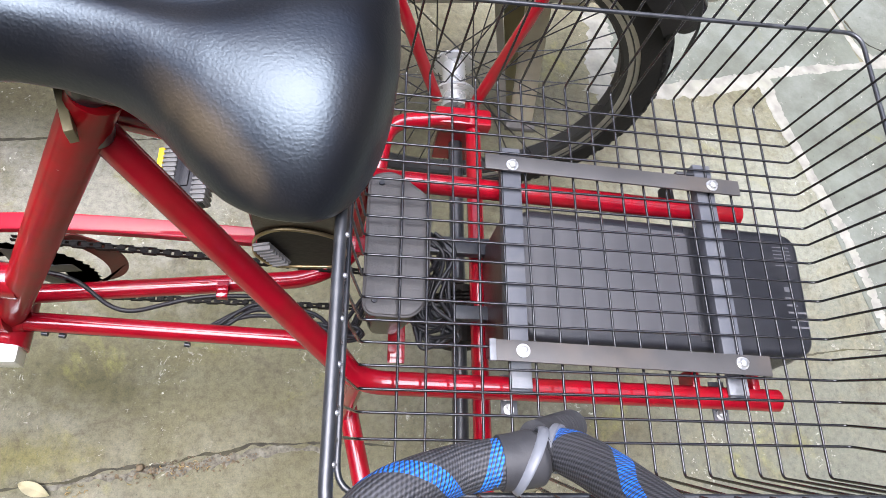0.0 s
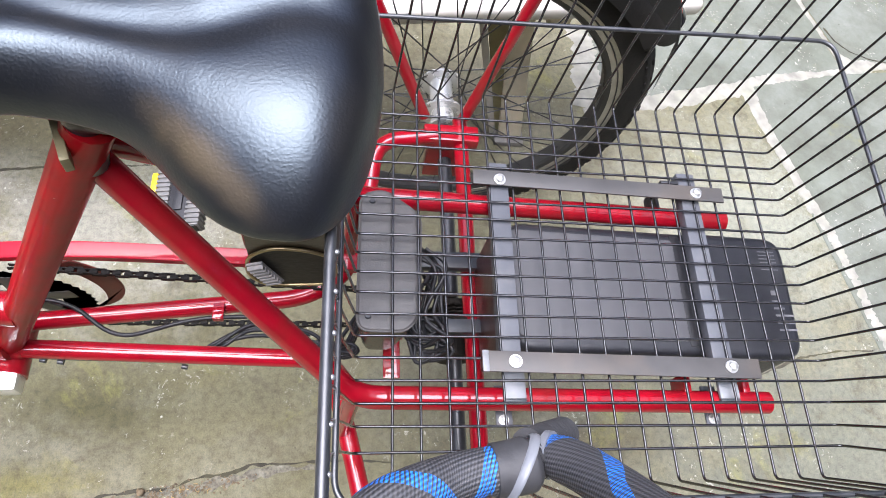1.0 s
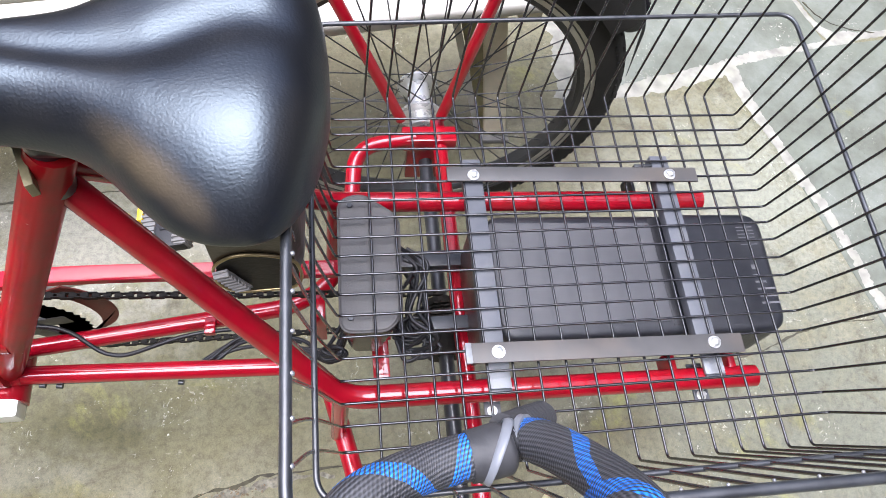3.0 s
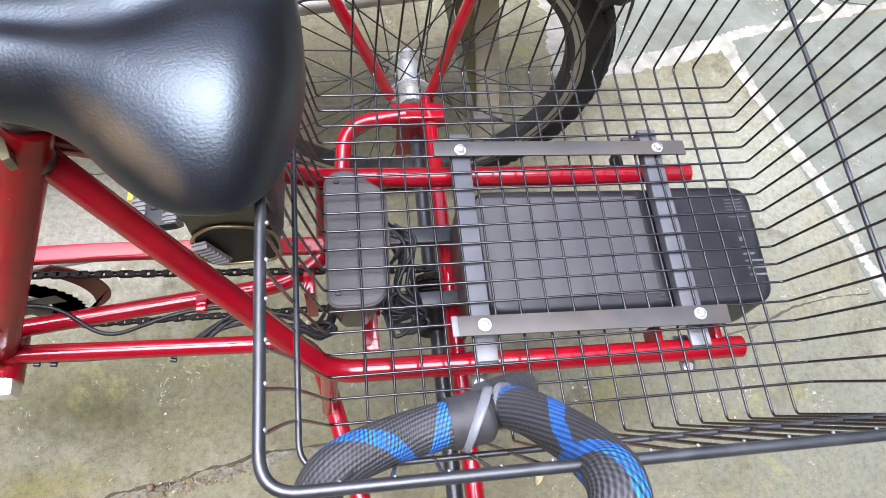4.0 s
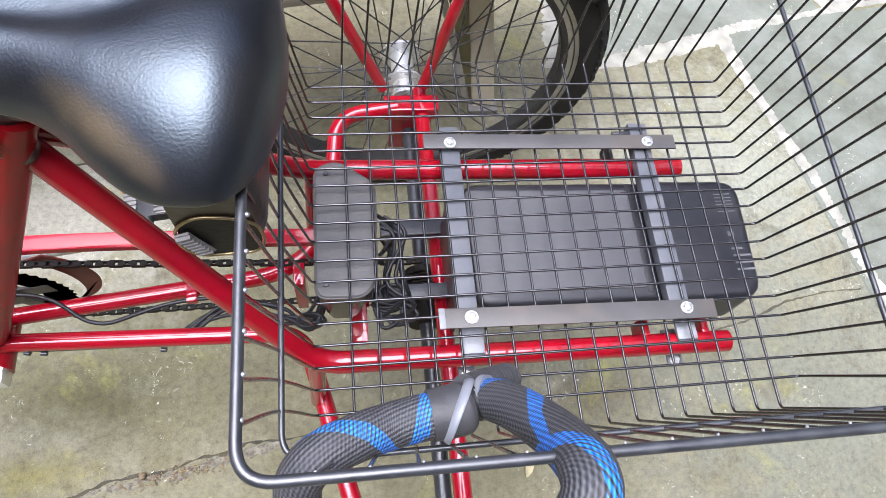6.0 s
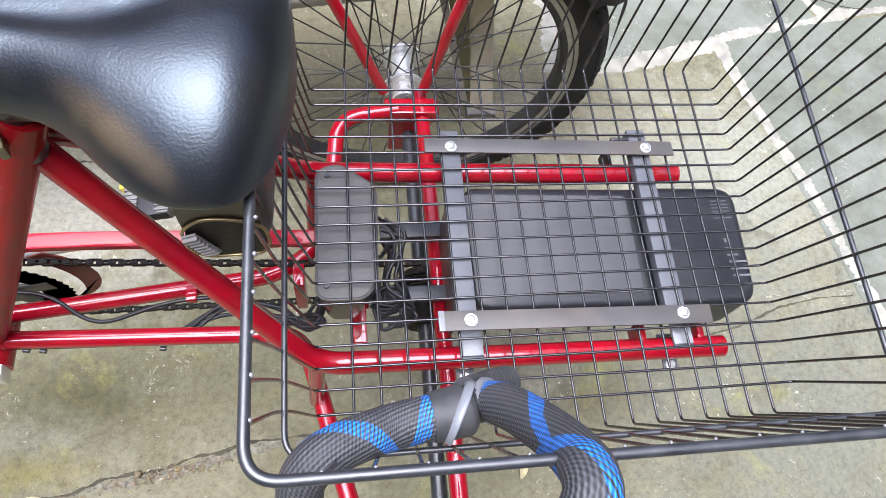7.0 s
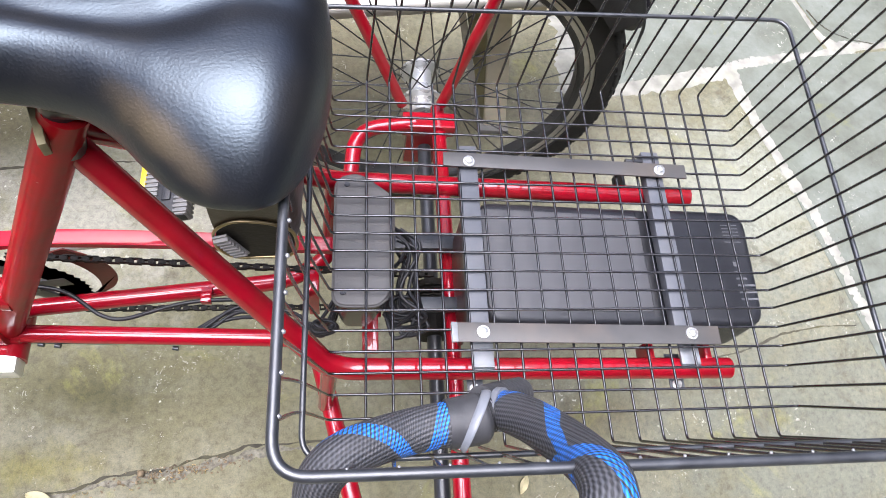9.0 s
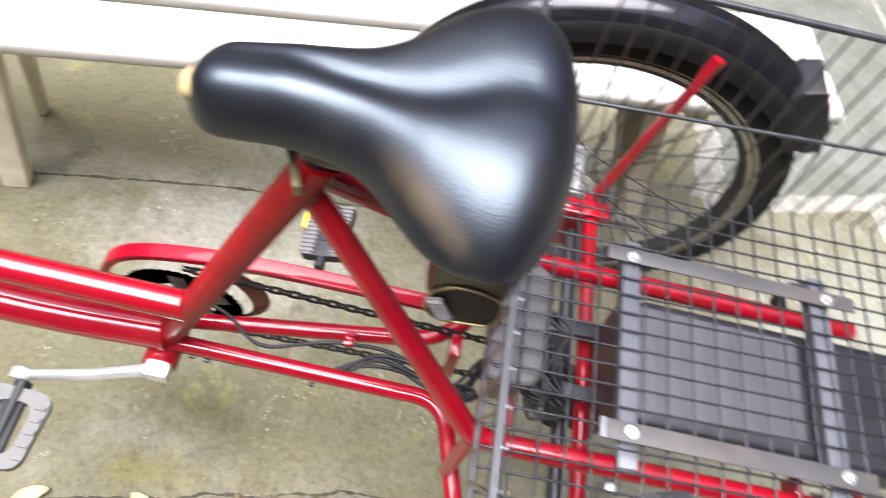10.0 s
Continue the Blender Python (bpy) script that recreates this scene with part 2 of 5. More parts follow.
RED = mat("red_enamel", (0.3, 0.003, 0.012), 0.5, 0.0, coat=0.9, coat_ior=1.65, coat_rough=0.04, spec=0.05, var=0.15, scale=25, bump=0.04, bump_scale=60,
          dirt=(0.14, 0.02, 0.012), dirt_scale=14, dirt_amount=0.45, chips=(0.42, 0.3, 0.26))
RED_DULL = mat("dulled_red_enamel", (0.3, 0.004, 0.008), 0.5, 0.0, coat=0.3, coat_ior=1.5, coat_rough=0.08, spec=0.06, var=0.22, scale=30, bump=0.05, bump_scale=45,
               dirt=(0.15, 0.02, 0.012), dirt_scale=22, dirt_amount=0.55, chips=(0.45, 0.36, 0.32))
RED_FLAT = mat("red_sheet_enamel", (0.31, 0.004, 0.016), 0.4, 0.0, coat=0.45, coat_ior=1.5, coat_rough=0.05, spec=0.1, var=0.2, scale=30, bump=0.12, bump_scale=22)
BLACK_WIRE = mat("black_coated_wire", (0.009, 0.009, 0.01), 0.22, 0.0, coat=0.4, coat_rough=0.1, spec=0.9, var=0.3, scale=80, bump=0.1)
RIM_WIRE = mat("rubbed_black_rim_tube", (0.022, 0.024, 0.028), 0.36, 0.0, spec=1.0, var=0.3, scale=60, bump=0.08, dirt=(0.09, 0.095, 0.1), dirt_scale=40, dirt_amount=0.4)
RUBBER = mat("tyre_rubber", (0.011, 0.0105, 0.01), 0.8, spec=0.3, var=0.25, scale=40, bump=0.3, dirt=(0.07, 0.062, 0.05), dirt_amount=0.22)
BLACK_PAINT = mat("black_axle_paint", (0.03, 0.032, 0.036), 0.35, 0.2, coat=0.3, var=0.2)
BLACK_PLASTIC = mat("black_plastic", (0.016, 0.016, 0.018), 0.45, spec=0.35, var=0.2, scale=50, bump=0.2, bump_scale=500)
FENDER_MAT = mat("glossy_black_fender", (0.008, 0.008, 0.01), 0.16, coat=0.3, spec=0.4, var=0.2, bump=0.02, bump_scale=30, rough_var=0.04)
BATTERY_MAT = mat("battery_case", (0.072, 0.072, 0.077), 0.55, var=0.1, scale=12, bump=0.04, bump_scale=700, dirt=(0.075, 0.072, 0.07), dirt_scale=9, dirt_amount=0.5, spec=0.4)
BATTERY_CAP = mat("battery_end_cap", (0.016, 0.017, 0.021), 0.42, var=0.2, scale=25, bump=0.15, bump_scale=600, dirt=(0.05, 0.05, 0.05), dirt_scale=14, dirt_amount=0.35, spec=0.45)
GREY_PLASTIC = mat("dusty_grey_plastic", (0.064, 0.06, 0.058), 0.5, var=0.15, scale=18, bump=0.2, bump_scale=400, dirt=(0.14, 0.13, 0.12), dirt_amount=0.4)
GREY_STEEL = mat("grey_painted_steel", (0.085, 0.09, 0.102), 0.46, 0.0, spec=0.3, var=0.12, scale=30, bump=0.06, dirt=(0.16, 0.16, 0.16), dirt_scale=20, dirt_amount=0.4)
DARK_STEEL = mat("dark_flat_steel", (0.058, 0.056, 0.055), 0.45, 0.0, spec=0.4, var=0.25, scale=14, bump=0.06, dirt=(0.14, 0.105, 0.075), dirt_scale=10, dirt_amount=0.4)
PALE_STEEL = mat("pale_clamp_steel", (0.19, 0.2, 0.215), 0.45, 0.0, var=0.15, scale=50, bump=0.08, dirt=(0.14, 0.13, 0.11), dirt_scale=30, dirt_amount=0.6)
SLATE_STEEL = mat("slate_painted_steel", (0.036, 0.041, 0.05), 0.42, var=0.15, scale=30, bump=0.06, dirt=(0.09, 0.085, 0.075), dirt_scale=25, dirt_amount=0.4)
ZINC = mat("zinc_plated", (0.6, 0.6, 0.58), 0.34, 0.8, var=0.12, scale=60, bump=0.05)
SILVER = mat("polished_alloy", (0.7, 0.7, 0.68), 0.28, 0.6, var=0.1, scale=40, bump=0.04, dirt=(0.4, 0.37, 0.3), dirt_amount=0.3)
CRANK_ALLOY = mat("satin_alloy", (0.78, 0.78, 0.76), 0.35, 0.7, var=0.08, scale=40, bump=0.04)
RIM_MAT = mat("rim_alloy", (0.4, 0.38, 0.33), 0.4, 0.6, var=0.15, scale=50, bump=0.05)
RIM_DARK = mat("black_rim", (0.03, 0.03, 0.03), 0.4, 0.2, var=0.2)
BEAD = mat("worn_weld_bead", (0.34, 0.34, 0.35), 0.3, 0.6, var=0.3, scale=200, bump=0.1)
SPOKE_MAT = mat("black_spoke", (0.04, 0.04, 0.04), 0.35, 0.5, var=0.2, bump=0)
CHAIN_MAT = mat("oily_chain", (0.014, 0.012, 0.01), 0.6, 0.0, spec=0.15, var=0.4, scale=120, bump=0.2)
RING_MAT = mat("worn_dark_ring", (0.065, 0.063, 0.06), 0.4, 0.3, var=0.3, scale=60, bump=0.1)
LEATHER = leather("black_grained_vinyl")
BRAID = braid("woven_lock_sleeve")
LOCK_PLASTIC = mat("lock_plastic", (0.042, 0.042, 0.045), 0.58, var=0.25, scale=60, bump=0.5, bump_scale=90)
LOCK_TRIM = mat("lock_trim_grey", (0.17, 0.18, 0.2), 0.35, var=0.1)
STRAP_GREY = mat("grey_webbing", (0.2, 0.19, 0.18), 0.7, var=0.15)
POCKET = mat("black_pocket_vinyl", (0.01, 0.0085, 0.007), 0.5, spec=0.2, var=0.3, bump=0.2)
BAG_MAT = mat("worn_brown_bag", (0.036, 0.024, 0.014), 0.32, var=0.35, scale=22, bump=0.3, bump_scale=120, dirt=(0.12, 0.09, 0.05), dirt_scale=14, dirt_amount=0.4)
OLIVE_STEEL = mat("dull_olive_steel", (0.16, 0.14, 0.075), 0.4, 0.2, var=0.25, scale=60)
BRASS = mat("tarnished_zip", (0.35, 0.27, 0.14), 0.35, 0.9, var=0.2, scale=90)
CABLE = mat("cable_sheath", (0.014, 0.014, 0.016), 0.45, spec=0.4, var=0.2, bump=0.05)
TAN = mat("exposed_foam", (0.45, 0.33, 0.15), 0.8, var=0.2, scale=80)
YELLOW = mat("yellow_reflector", (0.75, 0.5, 0.02), 0.25, var=0.1, coat=0.5)
CAGE = mat("worn_pedal_cage", (0.115, 0.115, 0.108), 0.5, 0.0, var=0.15, scale=40, bump=0.1, dirt=(0.12, 0.11, 0.09), dirt_scale=30, dirt_amount=0.5)
PEDAL_GREY = mat("pedal_resin", (0.13, 0.127, 0.12), 0.5, var=0.1, scale=40)
CREAM = mat("cream_paint", (0.55, 0.53, 0.48), 0.5, var=0.06, scale=12, bump=0.06, dirt=(0.5, 0.45, 0.36), dirt_scale=7, dirt_amount=0.4)
CREAM_LEG = mat("weathered_cream_wood", (0.7, 0.63, 0.48), 0.65, var=0.12, scale=25, bump=0.15, dirt=(0.25, 0.22, 0.14), dirt_amount=0.5)
WEB_OLIVE = mat("stained_cream_wood", (0.34, 0.31, 0.17), 0.75, var=0.25, scale=20, bump=0.15, dirt=(0.16, 0.16, 0.06), dirt_scale=10, dirt_amount=0.6)
WALL_MAT = mat("brown_plaster", (0.062, 0.052, 0.04), 0.8, var=0.2, scale=3, bump=0.3, bump_scale=60, dirt=(0.05, 0.045, 0.035), dirt_scale=1.2, dirt_amount=0.6)
RED_LENS = mat("red_lens", (0.6, 0.02, 0.02), 0.15, coat=1.0, var=0.1, bump=0)
LABEL = mat("label_print", (0.12, 0.12, 0.125), 0.5, var=0.1, bump=0)
BROWN_DARK = mat("dark_brown_plastic", (0.035, 0.024, 0.02), 0.22, var=0.25, scale=30, bump=0.08, dirt=(0.09, 0.075, 0.06), dirt_scale=16, dirt_amount=0.35)
MAROON = mat("dark_maroon_paint", (0.05, 0.012, 0.014), 0.35, var=0.25, scale=30, bump=0.1)
BROWN_PLATE = mat("rusty_guard_plate", (0.13, 0.022, 0.015), 0.5, 0.1, var=0.3, scale=40, bump=0.15)
FLOOR_MAT = concrete("mossy_concrete", (0.78, 0.762, 0.635), 0.33, (0.112, 0.102, 0.045),
                     patches=((-0.56, 0.01, 0.16, 0.07, (0.07, 0.064, 0.022), 0.85), (-0.61, -0.12, 0.1, 0.05, (0.17, 0.15, 0.03), 0.6), (0.36, -0.06, 0.13, 0.05, (0.1, 0.078, 0.035), 0.6), (-0.39, 0.05, 0.09, 0.03, (0.12, 0.105, 0.045), 0.5), (0.52, 0.04, 0.12, 0.04, (0.1, 0.085, 0.04), 0.5), (-0.6, 0.35, 0.36, 0.25, (0.255, 0.248, 0.208), 0.85), (-0.79, 0.55, 0.13, 0.06, (0.09, 0.075, 0.04), 0.7), (-0.13, 0.76, 0.26, 0.2, (0.1, 0.085, 0.05), 0.75), (0.1, 0.7, 0.16, 0.16, (0.12, 0.105, 0.075), 0.6), (-0.98, 0.57, 0.3, 0.1, (0.12, 0.105, 0.048), 0.75), (-0.69, 0.54, 0.12, 0.06, (0.13, 0.115, 0.055), 0.6), (-1.01, 0.32, 0.1, 0.09, (0.12, 0.11, 0.05), 0.6), (0.78, 0.42, 0.36, 0.34, (0.235, 0.245, 0.2), 0.75), (0.8, -0.12, 0.5, 0.46, (0.125, 0.13, 0.1), 0.85)))
SLAB_MAT = concrete("pale_slab_concrete", (0.55, 0.612, 0.595), 0.5, (0.17, 0.19, 0.15), 0.2)
MORTAR = mat("white_mortar", (0.255, 0.248, 0.212), 0.85, var=0.28, scale=30, bump=0.6, bump_scale=70, dirt=(0.27, 0.27, 0.21), dirt_scale=22, dirt_amount=0.8)
CRACK = mat("crack_soil", (0.05, 0.045, 0.03), 0.95, var=0.4, scale=60, bump=0.5, dirt=(0.09, 0.085, 0.03), dirt_amount=0.7)
LITTER_SOIL = mat("gritty_soil", (0.13, 0.12, 0.09), 0.95, var=0.5, scale=150, bump=0.6, bump_scale=300, dirt=(0.26, 0.25, 0.2), dirt_scale=60, dirt_amount=0.8)
HUSK = mat("tan_husk", (0.3, 0.21, 0.08), 0.65, var=0.4, scale=90, bump=0.2)
LEAF = mat("dry_leaf", (0.4, 0.36, 0.22), 0.7, var=0.3, scale=40, bump=0.2)
CHIPS = mat("leaf_crumbs", (0.13, 0.095, 0.055), 0.8, var=0.5, scale=120, bump=0.3)


# ---- mesh helpers ----
def part(name, bm, material, parent=None, label="", smooth=True):
    me = bpy.data.meshes.new(name)
    bm.normal_update()
    bm.to_mesh(me)
    bm.free()
    if smooth:
        for p in me.polygons:
            p.use_smooth = True
        me.set_sharp_from_angle(angle=radians(38))
    me.materials.append(material)
    ob = new(name, me)
    if parent is not None:
        ob.parent = parent
        if parent.parent is None:
            ob.matrix_parent_inverse = parent.matrix_basis.inverted()
    if label:
        tagged(ob, label=label)
    return ob


def thing(name, at, label, category, group=""):
    e = new(name)
    e.empty_display_size = 0.02
    e.location = at
    return tagged(e, label=label, category=category, group=group)


def curve_points(pts, per=6, closed=False):
    """Catmull-Rom through the points."""
    p = [Vector(q) for q in pts]
    n = len(p)
    out = []
    for i in range(n if closed else n - 1):
        a = p[(i - 1) % n] if closed or i > 0 else p[0] * 2 - p[1]
        b, c = p[i], p[(i + 1) % n]
        d = p[(i + 2) % n] if closed or i + 2 < n else p[-1] * 2 - p[-2]
        for k in range(per):
            t = k / per
            out.append(0.5 * ((2 * b) + (c - a) * t + (2 * a - 5 * b + 4 * c - d) * t * t + (3 * b - a - 3 * c + d) * t ** 3))
    if not closed:
        out.append(p[-1])
    return out


def rounded(pts, radius, n=5, closed=False):
    """Straight runs with rounded corners."""
    p = [Vector(q) for q in pts]
    out = []
    m = len(p)
    for i in range(m):
        if not closed and i in (0, m - 1):
            out.append(p[i])
            continue
        a, b, c = p[(i - 1) % m], p[i], p[(i + 1) % m]
        r = min(radius, (a - b).length * 0.45, (c - b).length * 0.45)
        s, e = b + (a - b).normalized() * r, b + (c - b).normalized() * r
        for k in range(n + 1):
            t = k / n
            out.append(s * (1 - t) ** 2 + b * 2 * t * (1 - t) + e * t * t)
    return out


def sweep(bm, pts, radius, seg=10, closed=False, flat=(1.0, 1.0), up=None, start=0.0):
    """A round tube along pts; radius is a number or a function of the share of the way. UV: u round, v metres."""
    uvl = bm.loops.layers.uv.get("UVMap") or bm.loops.layers.uv.new("UVMap")
    pts = [Vector(q) for q in pts]
    n = len(pts)
    tang = []
    for i in range(n):
        a = pts[(i - 1) % n] if closed or i else pts[0]
        c = pts[(i + 1) % n] if closed or i < n - 1 else pts[-1]
        tang.append((c - a).normalized())
    ref = Vector(up) if up else (Vector((0, 0, 1)) if abs(tang[0].z) < 0.9 else Vector((1, 0, 0)))
    nrm = (ref - tang[0] * ref.dot(tang[0])).normalized()
    rings, dist, total = [], [], 0.0
    for i in range(n):
        if i:
            total += (pts[i] - pts[i - 1]).length
            nrm = (nrm - tang[i] * nrm.dot(tang[i])).normalized()
        dist.append(total)
    length = max(total, 1e-6)
    nrm = (ref - tang[0] * ref.dot(tang[0])).normalized()
    for i in range(n):
        nrm = (nrm - tang[i] * nrm.dot(tang[i])).normalized()
        bi = tang[i].cross(nrm)
        r = radius(dist[i] / length) if callable(radius) else radius
        rings.append([bm.verts.new(pts[i] + nrm * (r * flat[0] * math.cos(2 * math.pi * k / seg)) + bi * (r * flat[1] * math.sin(2 * math.pi * k / seg)))
                      for k in range(seg)])
    for i in range(n if closed else n - 1):
        a, c = rings[i], rings[(i + 1) % n]
        v0, v1 = dist[i], dist[i + 1] if i + 1 < n else length + (pts[0] - pts[-1]).length
        for k in range(seg):
            f = bm.faces.new((a[k], a[(k + 1) % seg], c[(k + 1) % seg], c[k]))
            for lp, w in zip(f.loops, ((k / seg, v0), ((k + 1) / seg, v0), ((k + 1) / seg, v1), (k / seg, v1))):
                lp[uvl].uv = (w[0], w[1] + start)
    if not closed:
        bm.faces.new(rings[0][::-1])
        bm.faces.new(rings[-1])
    return bm


def tube(pts, radius, seg=14, closed=False, **k):
    return sweep(bmesh.new(), pts, radius, seg, closed, **k)


def box(bm, lo, hi, bevel=0.0, m=None, segments=2):
    r = bmesh.ops.create_cube(bm, size=1.0)
    c = [(a + b) / 2 for a, b in zip(lo, hi)]
    s = [b - a for a, b in zip(lo, hi)]
    for v in r["verts"]:
        v.co = Vector((c[0] + v.co.x * s[0], c[1] + v.co.y * s[1], c[2] + v.co.z * s[2]))
    vs = r["verts"]
    if bevel:
        es = list({e for v in vs for e in v.link_edges})
        out = bmesh.ops.bevel(bm, geom=es, offset=bevel, segments=segments, affect="EDGES", profile=0.6)
        vs = list({v for f in out["faces"] for v in f.verts} | {v for v in vs if v.is_valid})
    if m is not None:
        bmesh.ops.transform(bm, matrix=m, verts=vs)
    return bm


def cyl(bm, a, b, r, seg=20, r2=None):
    return sweep(bm, [a, b], (lambda t: r + ((r if r2 is None else r2) - r) * t), seg)


def lathe(bm, profile, axis_y, centre, seg=64):
    """Turns (radius, offset along y) round an axis parallel to y."""
    rings = []
    for k in range(seg):
        a = 2 * math.pi * k / seg
        rings.append([bm.verts.new((centre[0] + r * math.cos(a), axis_y + o, centre[1] + r * math.sin(a))) for r, o in profile])
    m = len(profile)
    for k in range(seg):
        p, q = rings[k], rings[(k + 1) % seg]
        for j in range(m):
            bm.faces.new((p[j], p[(j + 1) % m], q[(j + 1) % m], q[j]))
    return bm


def prism(bm, outline, z0, z1, bevel=0.0):
    """An upright block over an outline of (x, y)."""
    lo = [bm.verts.new((x, y, z0)) for x, y in outline]
    hi = [bm.verts.new((x, y, z1)) for x, y in outline]
    n = len(outline)
    for k in range(n):
        bm.faces.new((lo[k], lo[(k + 1) % n], hi[(k + 1) % n], hi[k]))
    bm.faces.new(hi)
    bm.faces.new(lo[::-1])
    bmesh.ops.recalc_face_normals(bm, faces=bm.faces)
    if bevel:
        top = [e for e in bm.edges if all(v in hi for v in e.verts)]
        bmesh.ops.bevel(bm, geom=top, offset=bevel, segments=3, affect="EDGES", profile=0.6)
    return bm


def bolt(parent, at, name="bolt", head=0.0052, washer=0.007):
    bm = bmesh.new()
    x, y, z = at
    cyl(bm, (x, y, z), (x, y, z + 0.0016), washer, 20)
    cyl(bm, (x, y, z + 0.0016), (x, y, z + 0.0062), head, 6, head * 0.96)
    cyl(bm, (x, y, z + 0.0062), (x, y, z + 0.0072), head * 0.8, 12, head * 0.5)
    return part(name, bm, ZINC, parent, "bright zinc-plated hex bolt with washer")


# ---- ground ----
def ground():
    bm = bmesh.new()
    n, half = 60, 30.0
    g = [[None] * (n + 1) for _ in range(n + 1)]
    for i in range(n + 1):
        for j in range(n + 1):
            s = lambda k: math.copysign(abs(2 * k / n - 1) ** 3, 2 * k / n - 1) * half
            x, y = s(i), s(j)
            g[i][j] = bm.verts.new((x, y, 0.0))
    for i in range(n):
        for j in range(n):
            bm.faces.new((g[i][j], g[i + 1][j], g[i + 1][j + 1], g[i][j + 1]))
    ob = part("ground", bm, FLOOR_MAT)
    return tagged(ob, "weathered grey concrete yard floor with olive moss patches", "ground", kind="structure")


def ragged_strip(name, pts, width, material, parent, rough=0.35, height=0.004, seed=1, step=0.006):
    """A low ridge with uneven edges along pts (x, y, and if given its own width) on the ground."""
    rnd = random.Random(seed)
    line, wide = [], []
    for a, b in zip(pts, pts[1:]):
        va, vb = Vector((a[0], a[1], 0)), Vector((b[0], b[1], 0))
        wa, wb = (a[2] if len(a) > 2 else width), (b[2] if len(b) > 2 else width)
        k = max(2, int((vb - va).length / step))
        line += [va.lerp(vb, i / k) for i in range(k)]
        wide += [wa + (wb - wa) * i / k for i in range(k)]
    line.append(vb)
    wide.append(wb)
    bm = bmesh.new()
    prev = None
    for i, q in enumerate(line):
        d = (line[min(i + 2, len(line) - 1)] - line[max(i - 2, 0)]).normalized()
        s = Vector((-d.y, d.x, 0))
        w = [wide[i] / 2 * max(0.15, 1 + rough * (noise.noise((q.x * 17, q.y * 17, seed + c)) * 1.5 + noise.noise((q.x * 75, q.y * 75, seed + c)) * 1.8 + rnd.uniform(-0.25, 0.25))) for c in (0.3, 7.7)]
        q = q + s * wide[i] * 0.3 * rough * noise.noise((q.x * 11, q.y * 11, seed))
        row = [bm.verts.new(q - s * w[0] + Vector((0, 0, -0.002))), bm.verts.new(q - s * w[0] * 0.8 + Vector((0, 0, height * rnd.uniform(0.7, 1.1)))),
               bm.verts.new(q + Vector((0, 0, height * rnd.uniform(0.9, 1.4)))),
               bm.verts.new(q + s * w[1] * 0.8 + Vector((0, 0, height * rnd.uniform(0.7, 1.1)))), bm.verts.new(q + s * w[1] + Vector((0, 0, -0.002)))]
        if prev:
            for k in range(4):
                bm.faces.new((prev[k + 1], prev[k], row[k], row[k + 1]))
        prev = row
    return part(name, bm, material, parent)


floor = ground()


def slab(name, outline, label):
    bm = bmesh.new()
    prism(bm, outline, -0.05, 0.0015, 0.001)
    return tagged(part(name, bm, SLAB_MAT), label, "slab", kind="structure")


slab("paving_slab", [(0.855, 0.805), (0.892, 0.596), (0.913, 0.453), (0.941, 0.305), (0.97, 0.154), (1.0, -0.02), (1.06, -0.4), (1.3, -1.6), (3.2, -1.4), (2.9, 1.115), (1.36, 0.905), (1.0, 0.85)],
     "pale grey-green concrete slab bordered by mortar")
slab("paving_slab", [(1.165, 0.893), (1.36, 0.915), (2.9, 1.125), (2.7, 3.0), (0.7, 3.0), (0.98, 1.6), (1.07, 1.2)], "pale grey-green concrete slab bordered by mortar")
slab("paving_slab", [(0.46, 0.72), (0.69, 0.782), (0.84, 0.818), (1.14, 0.888), (1.06, 1.2), (0.97, 1.6), (0.68, 3.0), (0.3, 3.0), (0.43, 1.2)], "pale grey-green concrete slab bordered by mortar")
j = ragged_strip("floor_crack", [(-1.3, 0.36), (-1.0, 0.42), (-0.78, 0.455), (-0.66, 0.472), (-0.45, 0.485), (-0.2, 0.5)], 0.0045, CRACK, None, rough=1.0, height=0.0008, seed=31)
tagged(j, "mossy joint line in the concrete beside the bench", "crack", kind="structure")
j = ragged_strip("mortar_joint", [(0.40, 0.686, 0.03), (0.521, 0.719, 0.034), (0.572, 0.73, 0.047), (0.648, 0.749, 0.053), (0.733, 0.769, 0.052), (0.814, 0.792, 0.052), (0.855, 0.808, 0.05)], 0.05, MORTAR, None, rough=0.17, height=0.0018, seed=3)
tagged(j, "ragged white mortar joint across the concrete", "mortar joint", kind="structure")
j = ragged_strip("mortar_joint", [(0.83, 0.806, 0.03), (0.914, 0.833, 0.036), (0.998, 0.851, 0.034), (1.048, 0.86, 0.024), (1.118, 0.876, 0.02), (1.175, 0.895, 0.039), (1.211, 0.904, 0.052), (1.265, 0.913, 0.029), (1.319, 0.92, 0.022), (2.2, 1.04, 0.03)], 0.03, MORTAR, None, rough=0.2, height=0.0018, seed=4)
tagged(j, "patchy white mortar joint across the concrete", "mortar joint", kind="structure")
j = ragged_strip("mortar_joint", [(0.845, 0.806, 0.06), (0.853, 0.745, 0.038), (0.872, 0.65, 0.031), (0.89, 0.595, 0.028), (0.913, 0.5, 0.033), (0.951, 0.38, 0.035), (0.972, 0.271, 0.03), (0.985, 0.188, 0.031), (1.005, 0.121, 0.036), (1.02, -0.02, 0.03), (1.07, -0.4, 0.034)], 0.034, MORTAR, None, rough=0.17, height=0.0018, seed=5)
tagged(j, "ragged white mortar joint across the concrete", "mortar joint", kind="structure")
